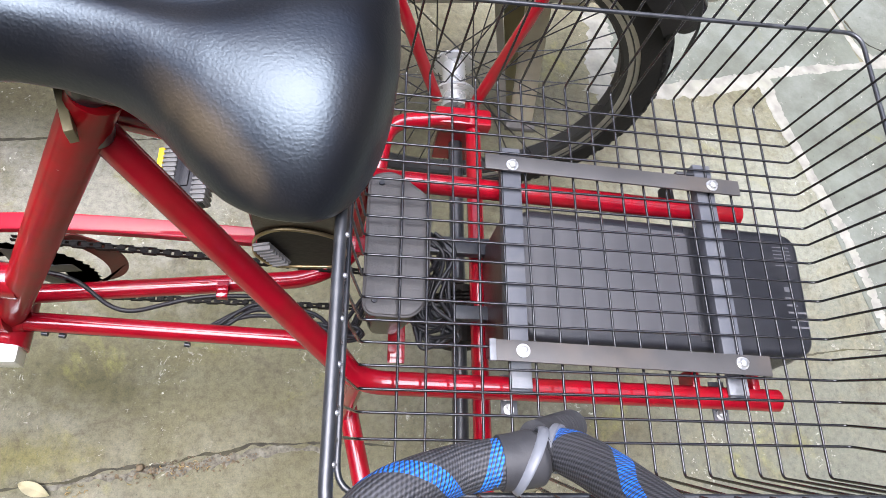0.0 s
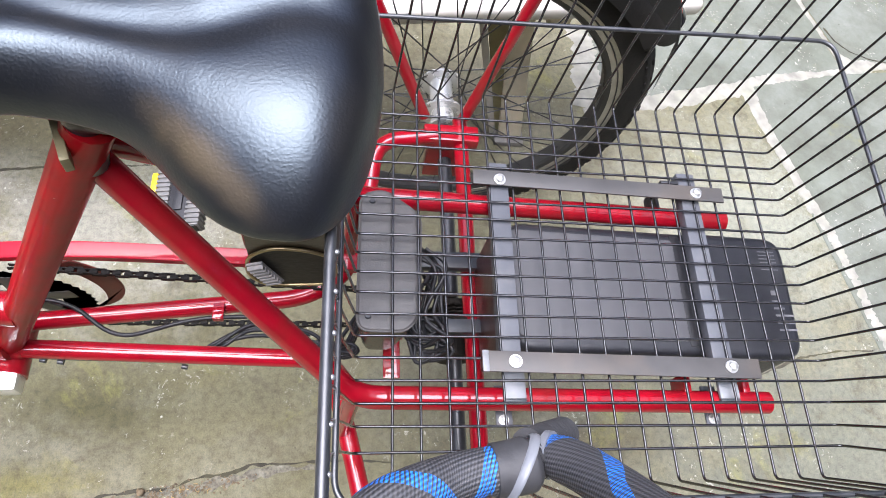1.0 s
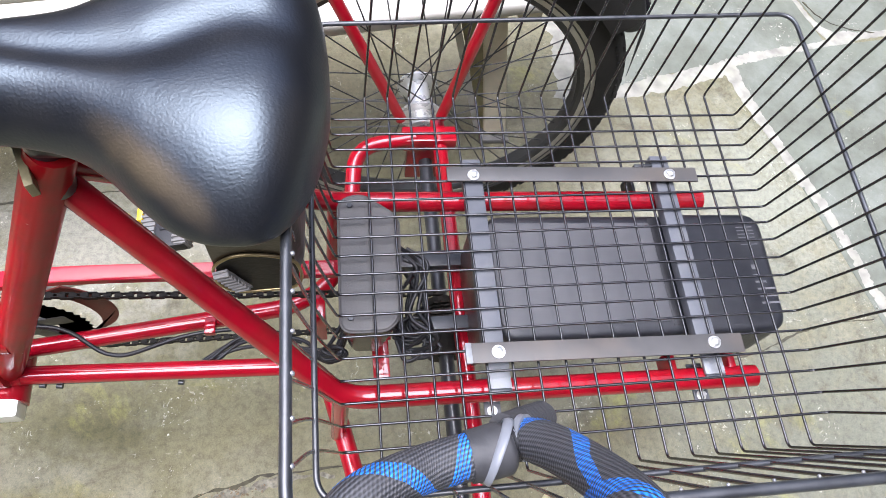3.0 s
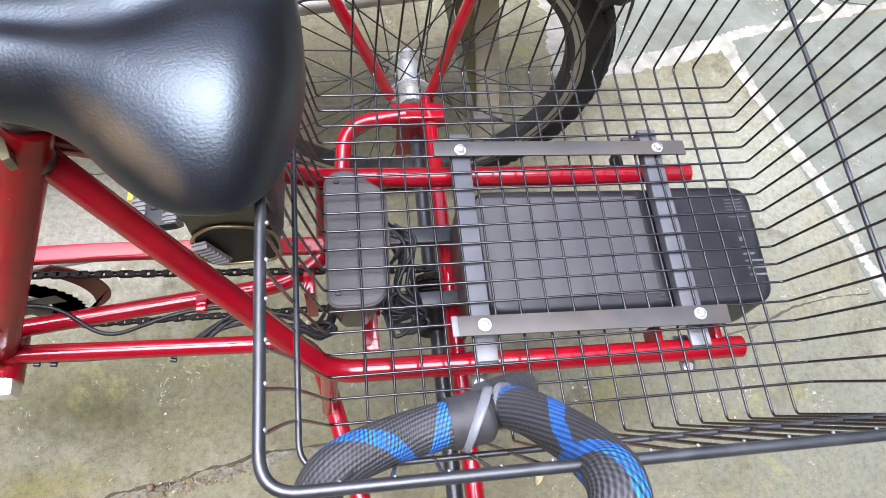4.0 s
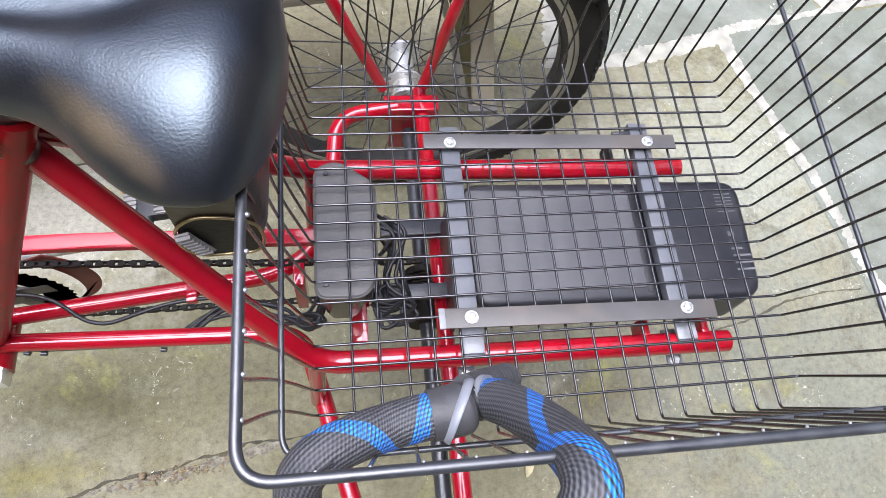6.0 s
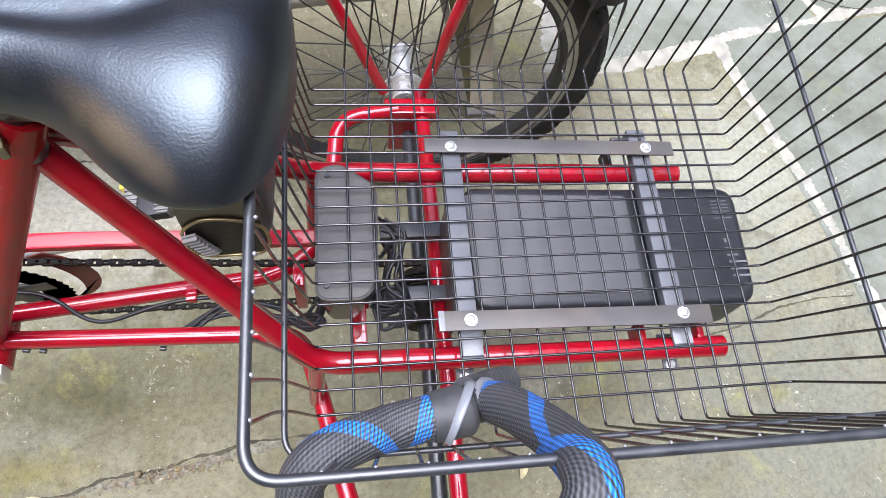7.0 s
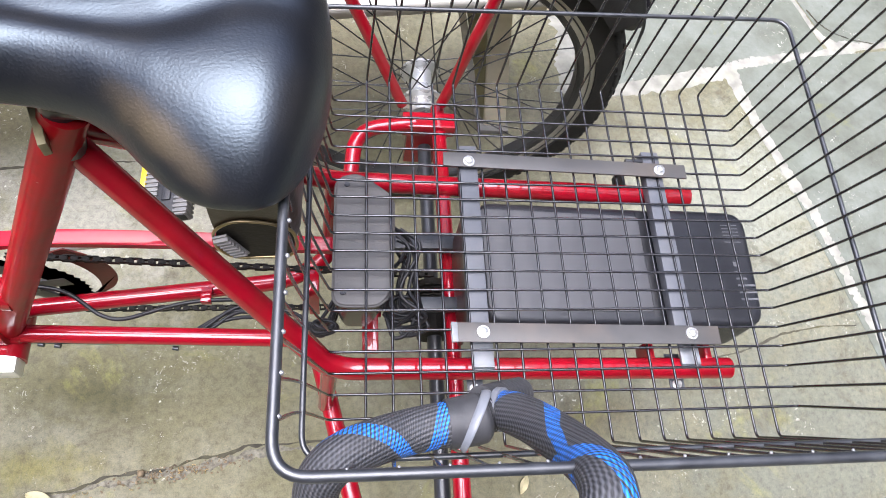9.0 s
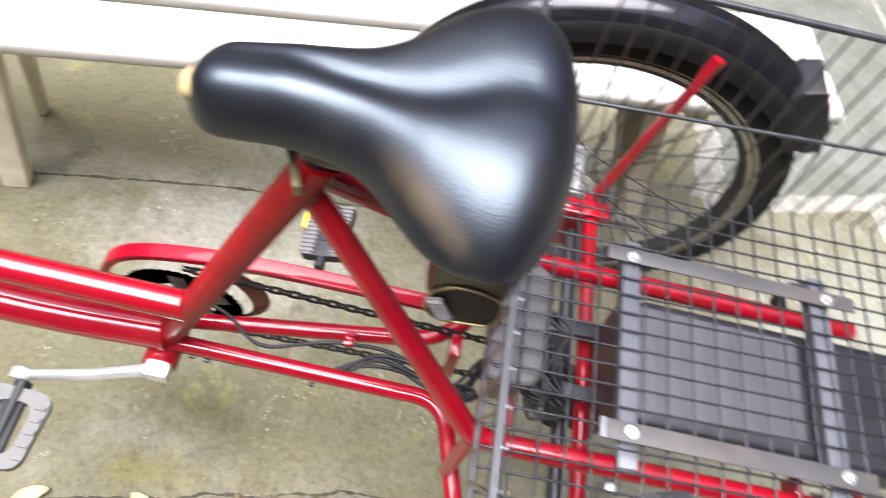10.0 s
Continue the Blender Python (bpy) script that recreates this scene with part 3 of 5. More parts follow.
j = ragged_strip("mortar_joint", [(1.19, 0.895, 0.07), (1.166, 0.915, 0.042), (1.143, 0.933, 0.025), (1.124, 0.981, 0.018), (1.103, 1.051, 0.018), (1.05, 1.25, 0.02), (0.98, 1.6, 0.024)], 0.026, MORTAR, None, rough=0.2, height=0.0018, seed=8)
tagged(j, "thin white mortar joint across the concrete", "mortar joint", kind="structure")
j = ragged_strip("floor_crack", [(1.13, 1.03), (1.15, 0.984), (1.183, 0.952), (1.236, 0.931), (1.3, 0.92)], 0.004, CRACK, None, rough=0.9, height=0.0032, seed=24)
tagged(j, "thin dark crack in the pale concrete slab", "crack", kind="structure")
j = ragged_strip("mortar_patch", [(0.405, 0.70), (0.42, 0.78), (0.432, 0.86), (0.42, 0.95)], 0.07, MORTAR, None, rough=0.22, height=0.0018, seed=11, step=0.003)
tagged(j, "spilled white mortar patch on the concrete", "mortar", kind="structure")
j = ragged_strip("crack_lip", [(-0.6, -0.166, 0.008), (-0.507, -0.145, 0.014), (-0.403, -0.132, 0.02), (-0.323, -0.113, 0.018), (-0.24, -0.098, 0.016), (-0.16, -0.1, 0.012)], 0.02, LITTER_SOIL, None, rough=0.8, height=0.0006, seed=26)
tagged(j, "gritty soil gathered along the crack", "crack", kind="structure")
j = ragged_strip("floor_crack", [(-0.75, -0.185, 0.003), (-0.597, -0.157, 0.004), (-0.557, -0.153, 0.004), (-0.507, -0.136, 0.006), (-0.403, -0.124, 0.007), (-0.37, -0.111, 0.005), (-0.323, -0.105, 0.007), (-0.284, -0.091, 0.007), (-0.23, -0.09, 0.004), (-0.175, -0.086, 0.004), (-0.05, -0.09, 0.003)], 0.006, CRACK, None, rough=0.9, height=0.0014, seed=21, step=0.004)
tagged(j, "dark crack in the concrete filled with soil", "crack", kind="structure")
j = ragged_strip("floor_crack", [(0.6, 0.05), (0.68, 0.065), (0.78, 0.1), (0.87, 0.118), (0.96, 0.12)], 0.004, CRACK, None, rough=0.9, height=0.0006, seed=23)
tagged(j, "thin crack in the concrete beside the mortar joint", "crack", kind="structure")

# ---- tricycle ----
trike = thing("tricycle", (0, 0, 0), "red adult cargo tricycle with black saddle, parked on concrete", "tricycle")
AX = 0.335
RAIL_Z = 0.522
RAIL_Y = 0.113


def frame_tubes():
    P = lambda n, pts, r, lab="", mt=RED, seg=18: part(n, tube(pts, r, seg), mt, trike, lab)
    P("seat_tube", [(-0.553, 0, 0.335), (-0.326, 0, 0.818)], 0.0175, "thick red seat tube with dulled paint", RED_DULL)
    P("top_tube", curve_points([(-0.493, 0, 0.469), (-0.62, 0, 0.478), (-0.75, 0, 0.49), (-0.92, 0, 0.53)], 5), 0.019)
    P("down_tube", curve_points([(-0.537, 0, 0.369), (-0.66, 0, 0.362), (-0.78, 0, 0.372), (-0.95, 0, 0.42)], 5), 0.025)
    bm = bmesh.new()
    cyl(bm, (-0.546, -0.036, 0.335), (-0.546, 0.036, 0.335), 0.023, 24)
    part("bottom_bracket_shell", bm, RED, trike)
    for s in (-1, 1):
        # the seat stay runs on, bent, as the rail under the basket
        yb, ye = (0.107, RAIL_Y) if s < 0 else (0.127, 0.1155)
        pts = rounded([(-0.341, 0.006 if s < 0 else 0.022, 0.768), (-0.14, s * yb, RAIL_Z), (0.316, s * ye, RAIL_Z)], 0.028, 8)
        P("seat_stay", pts, 0.0122, "bent red stay that runs on as the rail below the basket")
    P("chain_stay", rounded([(-0.54, -0.006, 0.352), (-0.165, -0.019, 0.36), (-0.142, -0.108, 0.362), (-0.11, -0.242, 0.366), (-0.085, -0.31, 0.385), (-0.02, -0.335, 0.385)], 0.04, 7), 0.0115)
    P("chain_stay", rounded([(-0.54, 0.026, 0.352), (-0.2, 0.064, 0.36), (-0.145, 0.1, 0.362), (-0.118, 0.215, 0.375), (-0.11, 0.3, 0.388), (-0.02, 0.314, 0.39)], 0.06, 7), 0.0115)
    # rounded sockets where the stays meet the bottom bracket
    for a, b in (((-0.548, -0.006, 0.352), (-0.526, -0.0066, 0.3525)), ((-0.546, 0.025, 0.352), (-0.522, 0.028, 0.3525))):
        P("stay_socket", [Vector(a).lerp(Vector(b), k / 10) for k in range(11)], lambda t: 0.0118 + 0.0032 * max(0.0, math.sin(math.pi * min(1.0, 0.25 + 0.75 * t))) ** 0.6)
    for s in (-1, 1):
        P("gusset_strut", [(-0.142, 0.114 * s + 0.01, RAIL_Z - 0.006), (-0.148, s * 0.108, 0.362)], 0.0095)
    P("cross_tube", [(0.0177, -0.36, 0.379), (0.0177, 0.352, 0.379)], 0.0112, "red cross tube above the rear axle")
    P("axle", [(0, -0.42, AX), (0, 0.385, AX)], 0.0105, "black painted rear axle", BLACK_PAINT)
    # bearing housing by the wheel
    bm = bmesh.new()
    box(bm, (-0.04, 0.302, 0.372), (0.042, 0.33, 0.398), 0.004)
    box(bm, (-0.03, 0.308, 0.29), (0.034, 0.326, 0.372), 0.003)
    part("bearing_housing", bm, RED, trike, "red welded bearing housing")
    # upright tab and cross plate below the controller
    bm = bmesh.new()
    box(bm, (-0.104, -0.062, 0.428), (-0.084, 0.043, 0.432), 0.001)
    box(bm, (-0.116, -0.013, 0.424), (-0.080, 0.043, 0.428), 0.001)
    part("mounting_tab", bm, RED, trike)
    bm = bmesh.new()
    box(bm, (-0.172, 0.02, 0.345), (-0.158, 0.05, 0.43), 0.002)
    part("mounting_tab", bm, RED, trike)
    for x in (0.215, 0.285):
        bm = bmesh.new()
        box(bm, (x, -0.104, 0.5), (x + 0.009, -0.082, 0.53), 0.002)
        part("rail_tab", bm, RED, trike)
    # cable stops under the near stay
    for x, y in ((-0.487, -0.019), (-0.507, -0.017), (-0.343, -0.024)):
        bm = bmesh.new()
        cyl(bm, (x - 0.003, y, 0.342), (x + 0.004, y - 0.001, 0.342), 0.0032, 10)
        part("cable_stop", bm, BLACK_PAINT, trike)
    # cable clip on the stay
    bm = bmesh.new()
    box(bm, (-0.312, 0.028, 0.362), (-0.298, 0.05, 0.374), 0.002)
    part("cable_clip", bm, RED, trike)


frame_tubes()


def wheel(y):
    w = part("wheel", lathe(bmesh.new(), [(0.258, -0.011), (0.262, -0.0155), (0.27, -0.0165), (0.27, 0.0165), (0.262, 0.0155), (0.258, 0.011)], y, (0, AX), 96),
             RIM_DARK, trike, "spoked rear wheel with black tyre")
    part("rim", lathe(bmesh.new(), [(0.2695, -0.0172), (0.287, -0.0182), (0.2875, -0.0155), (0.2875, 0.0155), (0.287, 0.0182), (0.2695, 0.0172)], y, (0, AX), 96), RIM_MAT, w, "scuffed alloy braking rim")
    for o in (-0.0186, 0.0186):
        part("rim_groove", tube([(0.2785 * math.cos(2 * math.pi * k / 96), y + o, AX + 0.2785 * math.sin(2 * math.pi * k / 96)) for k in range(96)], 0.0012, 6, True), RIM_DARK, w)
    prof = []
    for k in range(17):
        a = math.pi * (k / 16)
        bulge = 1.0 + 0.05 * math.sin(a * 9) * (1 if 5 < k < 11 else 0)
        prof.append((0.2865 + 0.0485 * math.sin(a) ** 0.85 * bulge, -0.0235 * math.cos(a) * (1.0 + 0.12 * math.sin(a))))
    part("tyre", lathe(bmesh.new(), prof, y, (0, AX), 120), RUBBER, w, "dusty black tyre")
    # tread blocks on the shoulder
    bm = bmesh.new()
    for k in range(110):
        a = 2 * math.pi * k / 110
        for o, r in ((-0.017, 0.3215), (0.017, 0.3215), (0.0 + 0.004 * (-1) ** k, 0.3335)):
            b2 = bmesh.new()
            box(b2, (-0.0055, -0.004, -0.002), (0.0055, 0.004, 0.0008))
            m = Matrix.Translation((r * math.cos(a), y + o, AX + r * math.sin(a))) @ Matrix.Rotation(-a + math.pi / 2, 4, "Y")
            for f in b2.faces:
                bm.faces.new([bm.verts.new(m @ v.co) for v in f.verts])
            b2.free()
    tread = part("tread", bm, RUBBER, w, smooth=False)
    tagged(tread, kind="stuff")
    bm = bmesh.new()
    cyl(bm, (0, y - 0.05, AX), (0, y + 0.04, AX), 0.0185, 24)
    for o in (-0.03, 0.03):
        cyl(bm, (0, y + o - 0.002, AX), (0, y + o + 0.002, AX), 0.034, 32)
    cyl(bm, (0, y - 0.058, AX), (0, y - 0.05, AX), 0.021, 24)
    part("hub", bm, SILVER, w, "bright polished metal hub")
    for k in range(36):
        a = 2 * math.pi * (k + 0.5) / 36
        side = -1 if k % 2 else 1
        lead = (1 if (k // 2) % 2 else -1) * radians(62)
        h = (0.03 * math.cos(a + lead), y + side * 0.029, AX + 0.03 * math.sin(a + lead))
        e = (0.262 * math.cos(a), y + side * 0.003, AX + 0.262 * math.sin(a))
        part("spoke", tube([h, e], 0.00115, 5), SPOKE_MAT, w)
    return w


WY = 0.429
wheel(WY)


def fender():
    def skin(prof):
        bm = bmesh.new()
        rows = []
        n = 44
        for i in range(n + 1):
            a = radians(36 + (152 - 36) * i / n)
            flare = 0.012 * max(0.0, 1 - i / 12) ** 2
            rows.append([bm.verts.new(((r + flare * (r - 0.32) / 0.05) * math.cos(a), WY + o, AX + (r + flare * (r - 0.32) / 0.05) * math.sin(a))) for r, o in prof])
        for p, q in zip(rows, rows[1:]):
            for k in range(len(prof) - 1):
                bm.faces.new((p[k], q[k], q[k + 1], p[k + 1]))
        bmesh.ops.recalc_face_normals(bm, faces=bm.faces)
        bmesh.ops.solidify(bm, geom=bm.faces[:], thickness=0.0022)
        return bm

    f = part("fender", skin([(0.3725 - 0.022 * abs(k / 6 - 1) ** 2.6, 0.0355 * (k / 6 - 1)) for k in range(13)]), FENDER_MAT, trike, "glossy black wheel fender")
    for s in (-1, 1):
        part("side_skirt", skin([(0.32, s * 0.0395), (0.336, s * 0.0395), (0.348, s * 0.0385), (0.3515, s * 0.0362)]), RUBBER, f, "matt black skirt along the fender edge")
    # tail housing that closes the end, its tip rounded
    side = [(0.2, 0.606), (0.222, 0.634), (0.25, 0.643), (0.272, 0.614), (0.292, 0.576), (0.303, 0.548)]
    tip = [(0.286 + 0.018 * math.cos(radians(20 - 25 * k)), 0.543 + 0.018 * math.sin(radians(20 - 25 * k))) for k in range(7)]
    bm = bmesh.new()
    prism(bm, [(x, -z) for x, z in side + tip + [(0.258, 0.548), (0.228, 0.582)]], 0.394, 0.462)
    bmesh.ops.transform(bm, matrix=Matrix.Rotation(radians(-90), 4, "X"), verts=bm.verts)
    bmesh.ops.recalc_face_normals(bm, faces=bm.faces)
    bmesh.ops.bevel(bm, geom=bm.edges[:], offset=0.0035, segments=3, affect="EDGES", profile=0.6)
    th = part("tail_housing", bm, BLACK_PLASTIC, f, "black tail housing with a rounded tip")
    bm = bmesh.new()
    m = Matrix.Translation((0.2815, 0.426, 0.594)) @ Matrix.Rotation(radians(-28), 4, "Y")
    box(bm, (-0.002, -0.02, -0.019), (0.0035, 0.02, 0.019), 0.0015, m)
    part("tail_reflector", bm, RED_LENS, th, "red tail reflector")
    for a, b in (((-0.04, 0.34, 0.402), (-0.163, 0.383, 0.6666)), ((0.0205, 0.3425, 0.403), (0.0875, 0.383, 0.669))):
        part("fender_stay", tube([a, b], 0.0085, 16), RED, f, "thick red fender stay")


fender()


# saddle: a swept skin, nose towards the front
SADDLE_Y = 0.018


def smooth_table(xs, ys, x):
    """Value at x of a smooth curve through the points."""
    k = max(0, min(len(xs) - 2, sum(1 for q in xs if q <= x) - 1))
    t = (x - xs[k]) / (xs[k + 1] - xs[k])
    slope = lambda i: (ys[min(i + 1, len(ys) - 1)] - ys[max(i - 1, 0)]) / (xs[min(i + 1, len(xs) - 1)] - xs[max(i - 1, 0)])
    h = xs[k + 1] - xs[k]
    return ((2 * t ** 3 - 3 * t ** 2 + 1) * ys[k] + (t ** 3 - 2 * t ** 2 + t) * h * slope(k)
            + (-2 * t ** 3 + 3 * t ** 2) * ys[k + 1] + (t ** 3 - t ** 2) * h * slope(k + 1))


def saddle():
    X0, X1, ZB = -0.424, -0.1405, 0.9
    wx = (-0.424, -0.405, -0.38, -0.35, -0.32, -0.295, -0.275, -0.255, -0.235, -0.215, -0.2, -0.183, -0.165, -0.1405)
    ww = (0.033, 0.036, 0.0385, 0.041, 0.0465, 0.055, 0.069, 0.09, 0.1075, 0.117, 0.1195, 0.1205, 0.1205, 0.1205)
    vx, vy = (-0.42, -0.357, -0.31, -0.28, -0.254, -0.232, -0.206, -0.187, -0.14), (0.03, 0.028, 0.016, 0.011, 0.01, 0.0155, 0.026, 0.029, 0.025)

    # where the flanks begin to fall away, and how much of the drop is in that slope
    rx, ry, ra = (-0.43, -0.34, -0.31, -0.28, -0.25, -0.22, -0.19, -0.14), (0.01, 0.01, 0.005, -0.003, -0.008, -0.012, -0.014, -0.014), (0.25, 0.35, 0.42, 0.52, 0.72, 0.72, 0.66, 0.5)

    def prof(x):
        # half width, top height, drop of the sides, squareness of the section
        s = (x - X0) / (X1 - X0)
        w = smooth_table(wx, ww, x)
        full = min(1.0, max(0.0, (s - 0.4) / 0.34))
        full = full * full * (3 - 2 * full)
        h = 0.04 + 0.012 * full
        z = ZB - 0.006 * math.sin(math.pi * min(1, s / 0.62)) + 0.01 * math.exp(-((s - 0.82) / 0.2) ** 2) - 0.012 * max(0, 0.25 - s) / 0.25
        d = 0.0
        if s < 0.11:
            q = (0.11 - s) / 0.11
            w *= max(0.0, 1 - q ** 2.2) ** 0.5
            d = h * 0.8 * (1 - max(0.0, 1 - q ** 2.3) ** 0.5)
        if x > -0.2:
            q = (x + 0.2) / (X1 + 0.2)
            w *= max(0.0, 1 - q ** 2.6) ** 0.5
        if x > -0.185:
            q = (x + 0.185) / (X1 + 0.185)
            d = h * 0.82 * (1 - max(0.0, 1 - q ** 2.3) ** 0.5)
        return s, w, z - d, h - d, 2.2 + 2.5 * full, full

    bm = bmesh.new()
    ns, na = 100, 36
    rows = []
    for i in range(ns + 1):
        s = 0.5 - 0.5 * math.cos(math.pi * i / ns)
        x = X0 + (X1 - X0) * min(max(s, 0.0005), 0.9995)
        s, w, z, h, sq, full = prof(x)
        vale = smooth_table(vx, vy, x) - SADDLE_Y
        fade = min(1.0, s / 0.12) * min(1.0, max(0.0, (1 - s) / 0.16))
        lean, f0 = smooth_table(rx, ra, x), min(0.8, (SADDLE_Y - smooth_table(rx, ry, x)) / (w + 0.001))
        row = []
        for k in range(-na, na + 1):
            t = abs(k) / na
            sg = -1 if k < 0 else 1
            if t <= 0.8:
                f = math.sin(t / 0.8 * math.pi / 2)
                yy = w * f
                fall = lean if sg < 0 else 0.12 * lean
                zz = z - h * ((1 - fall) * (1 - max(0.0, 1 - f ** (sq + 2.5 * fall)) ** 0.5) + fall * max(0.0, (f - f0) / (1 - f0)) ** 2)
                # raised pads either side of a winding valley
                zz += (0.003 if sg < 0 else 0.0015) * fade * (1 - fall) * math.exp(-((yy - 0.5 * w) / (0.36 * w + 0.001)) ** 2)
                zz -= (0.0035 + 0.0025 * full) * fade * math.exp(-((sg * yy - vale) / (0.0095 + 0.0085 * full)) ** 2)
            else:
                u = (t - 0.8) / 0.2
                yy = w * (1 - 0.22 * u ** 1.3)
                zz = z - h - (0.007 + 0.004 * full) * math.sin(u * math.pi * 0.6)
            row.append(bm.verts.new((x, sg * yy + SADDLE_Y - 0.006 * max(0.0, (-0.33 - x) / 0.09), zz)))
        rows.append(row)
    for p, q in zip(rows, rows[1:]):
        for k in range(2 * na):
            bm.faces.new((p[k], q[k], q[k + 1], p[k + 1]))
    # underside
    for p, q in zip(rows, rows[1:]):
        bm.faces.new((p[0], p[-1], q[-1], q[0]))
    bm.faces.new(rows[0])
    bm.faces.new(rows[-1][::-1])
    bmesh.ops.remove_doubles(bm, verts=bm.verts, dist=0.00015)
    bmesh.ops.recalc_face_normals(bm, faces=bm.faces)
    sd = part("saddle", bm, LEATHER, trike, "wide black grained vinyl saddle with shiny worn top and painted-in warm reflection")
    bm = bmesh.new()
    bmesh.ops.create_uvsphere(bm, u_segments=20, v_segments=12, radius=1.0)
    bmesh.ops.transform(bm, matrix=Matrix.Translation((-0.418, 0.006, 0.866)) @ Matrix.Diagonal((0.009, 0.014, 0.0105, 1)), verts=bm.verts)
    part("worn_patch", bm, TAN, sd, "tan foam showing at the worn nose")
    bm = bmesh.new()
    cyl(bm, (-0.34, 0, 0.77), (-0.325, 0, 0.845), 0.0135, 18)
    part("seat_post", bm, BLACK_PAINT, trike, "dark seat post under the saddle")
    bm = bmesh.new()
    box(bm, (-0.335, -0.014, 0.822), (-0.29, 0.014, 0.838), 0.004)
    part("seat_clamp", bm, BLACK_PAINT, trike)
    bm = bmesh.new()
    box(bm, (-0.004, -0.032, -0.006), (0.002, 0.014, 0.008), 0.001, Matrix.Translation((-0.349, 0.002, 0.806)) @ Matrix.Rotation(radians(22), 4, "Z"))
    part("clamp_plate", bm, OLIVE_STEEL, trike, "dull olive clamp plate")
    for s in (-1, 1):
        part("saddle_rail", tube(rounded([(-0.365, s * 0.012 + 0.014, 0.874), (-0.335, s * 0.016 + 0.008, 0.845), (-0.27, s * 0.02 + 0.003, 0.843), (-0.215, s * 0.04, 0.868)], 0.03, 4), 0.0035, 10), BLACK_PAINT, sd)


saddle()


def drivetrain():
    cy = 0.066
    # chainring with cut-outs
    bm = bmesh.new()
    ring = []
    for k in range(88):
        a = 2 * math.pi * k / 88
        r = 0.0855 if k % 2 else 0.081
        ring.append((r, a))
    for z0, z1 in ((-0.0015, 0.0015),):
        o0 = [bm.verts.new((-0.546 + r * math.cos(a), cy + z0, AX + r * math.sin(a))) for r, a in ring]
        i0 = [bm.verts.new((-0.546 + 0.044 * math.cos(a), cy + z0, AX + 0.044 * math.sin(a))) for r, a in ring]
        for k in range(88):
            bm.faces.new((o0[k], o0[(k + 1) % 88], i0[(k + 1) % 88], i0[k]))
    bmesh.ops.solidify(bm, geom=bm.faces[:], thickness=0.003)
    for k in range(5):
        a = 2 * math.pi * k / 5 + 0.3
        m = Matrix.Translation((-0.546, cy, AX)) @ Matrix.Rotation(-a, 4, "Y")
        box(bm, (0.012, -0.002, -0.011), (0.066, 0.002, 0.011), 0.001, m)
    cyl(bm, (-0.546, cy - 0.006, AX), (-0.546, cy + 0.006, AX), 0.022, 24)
    cr = part("chainring", bm, RING_MAT, trike, "dark toothed chainring")
    # guard: strip above the chain, curled round the front of the ring
    pts2 = curve_points([(-0.615, 0, 0.268), (-0.648, 0, 0.325), (-0.645, 0, 0.395), (-0.603, 0, 0.45), (-0.52, 0, 0.478), (-0.4, 0, 0.486), (-0.13, 0, 0.474)], 7)
    bm = bmesh.new()
    prev = None
    for i, q in enumerate(pts2):
        d = (pts2[min(i + 1, len(pts2) - 1)] - pts2[max(i - 1, 0)]).normalized()
        nn = Vector((d.z, 0, -d.x))
        row = [bm.verts.new((q.x + nn.x * 0.012, cy - 0.0095, q.z + nn.z * 0.012)), bm.verts.new((q.x + nn.x * 0.002, cy - 0.01, q.z + nn.z * 0.002)), bm.verts.new((q.x, cy - 0.007, q.z)), bm.verts.new((q.x, cy + 0.0085, q.z))]
        if prev:
            for k in range(3):
                bm.faces.new((prev[k], row[k], row[k + 1], prev[k + 1]))
        prev = row
    bmesh.ops.recalc_face_normals(bm, faces=bm.faces)
    bmesh.ops.solidify(bm, geom=bm.faces[:], thickness=0.0018)
    cg = part("chain_guard", bm, RED_FLAT, trike, "glossy red chain guard strip")
    bm = bmesh.new()
    arc = lambda cx, cz, r, a0, a1: [(cx + r * math.cos(radians(a0 + (a1 - a0) * k / 16)), cz + r * math.sin(radians(a0 + (a1 - a0) * k / 16))) for k in range(17)]
    prism(bm, [(x, -z) for x, z in arc(-0.507, 0.358, 0.081, -68, 62) + arc(-0.546, AX, 0.093, 58, -40)][::-1], cy + 0.009, cy + 0.011)
    bmesh.ops.transform(bm, matrix=Matrix.Rotation(radians(-90), 4, "X"), verts=bm.verts)
    bmesh.ops.recalc_face_normals(bm, faces=bm.faces)
    part("guard_plate", bm, BROWN_PLATE, cg, "rust-brown crescent guard plate")
    # chain: rollers in one mesh, each pair of link plates an object of its own
    plates = []
    for w in (0.0022, 0.0035):
        bm = bmesh.new()
        for s in (-1, 1):
            box(bm, (-0.0078, s * w - 0.0006, -0.003), (0.0078, s * w + 0.0006, 0.003))
        me = bpy.data.meshes.new("chain_link")
        bm.to_mesh(me)
        bm.free()
        me.materials.append(CHAIN_MAT)
        plates.append(me)

    def run(a, b, label):
        a, b = Vector(a), Vector(b)
        d = (b - a).normalized()
        turn = Matrix.Rotation(-math.atan2(d.z, d.x), 4, "Y")
        at = [Matrix.Translation(a + d * 0.0127 * (k + 0.5)) @ turn for k in range(int((b - a).length / 0.0127))]
        bm = bmesh.new()
        for m in at:
            box(bm, (0.002, -0.0022, -0.0026), (0.0107, 0.0022, 0.0026), 0.0, m)
        chain = part("chain", bm, CHAIN_MAT, trike, label, smooth=False)
        for k, m in enumerate(at):
            link = new("chain_link", plates[k % 2])
            link.parent = chain
            link.matrix_basis = m

    run((-0.53, cy, 0.43), (0.0, cy - 0.01, 0.4), "oily dark roller chain, upper run")
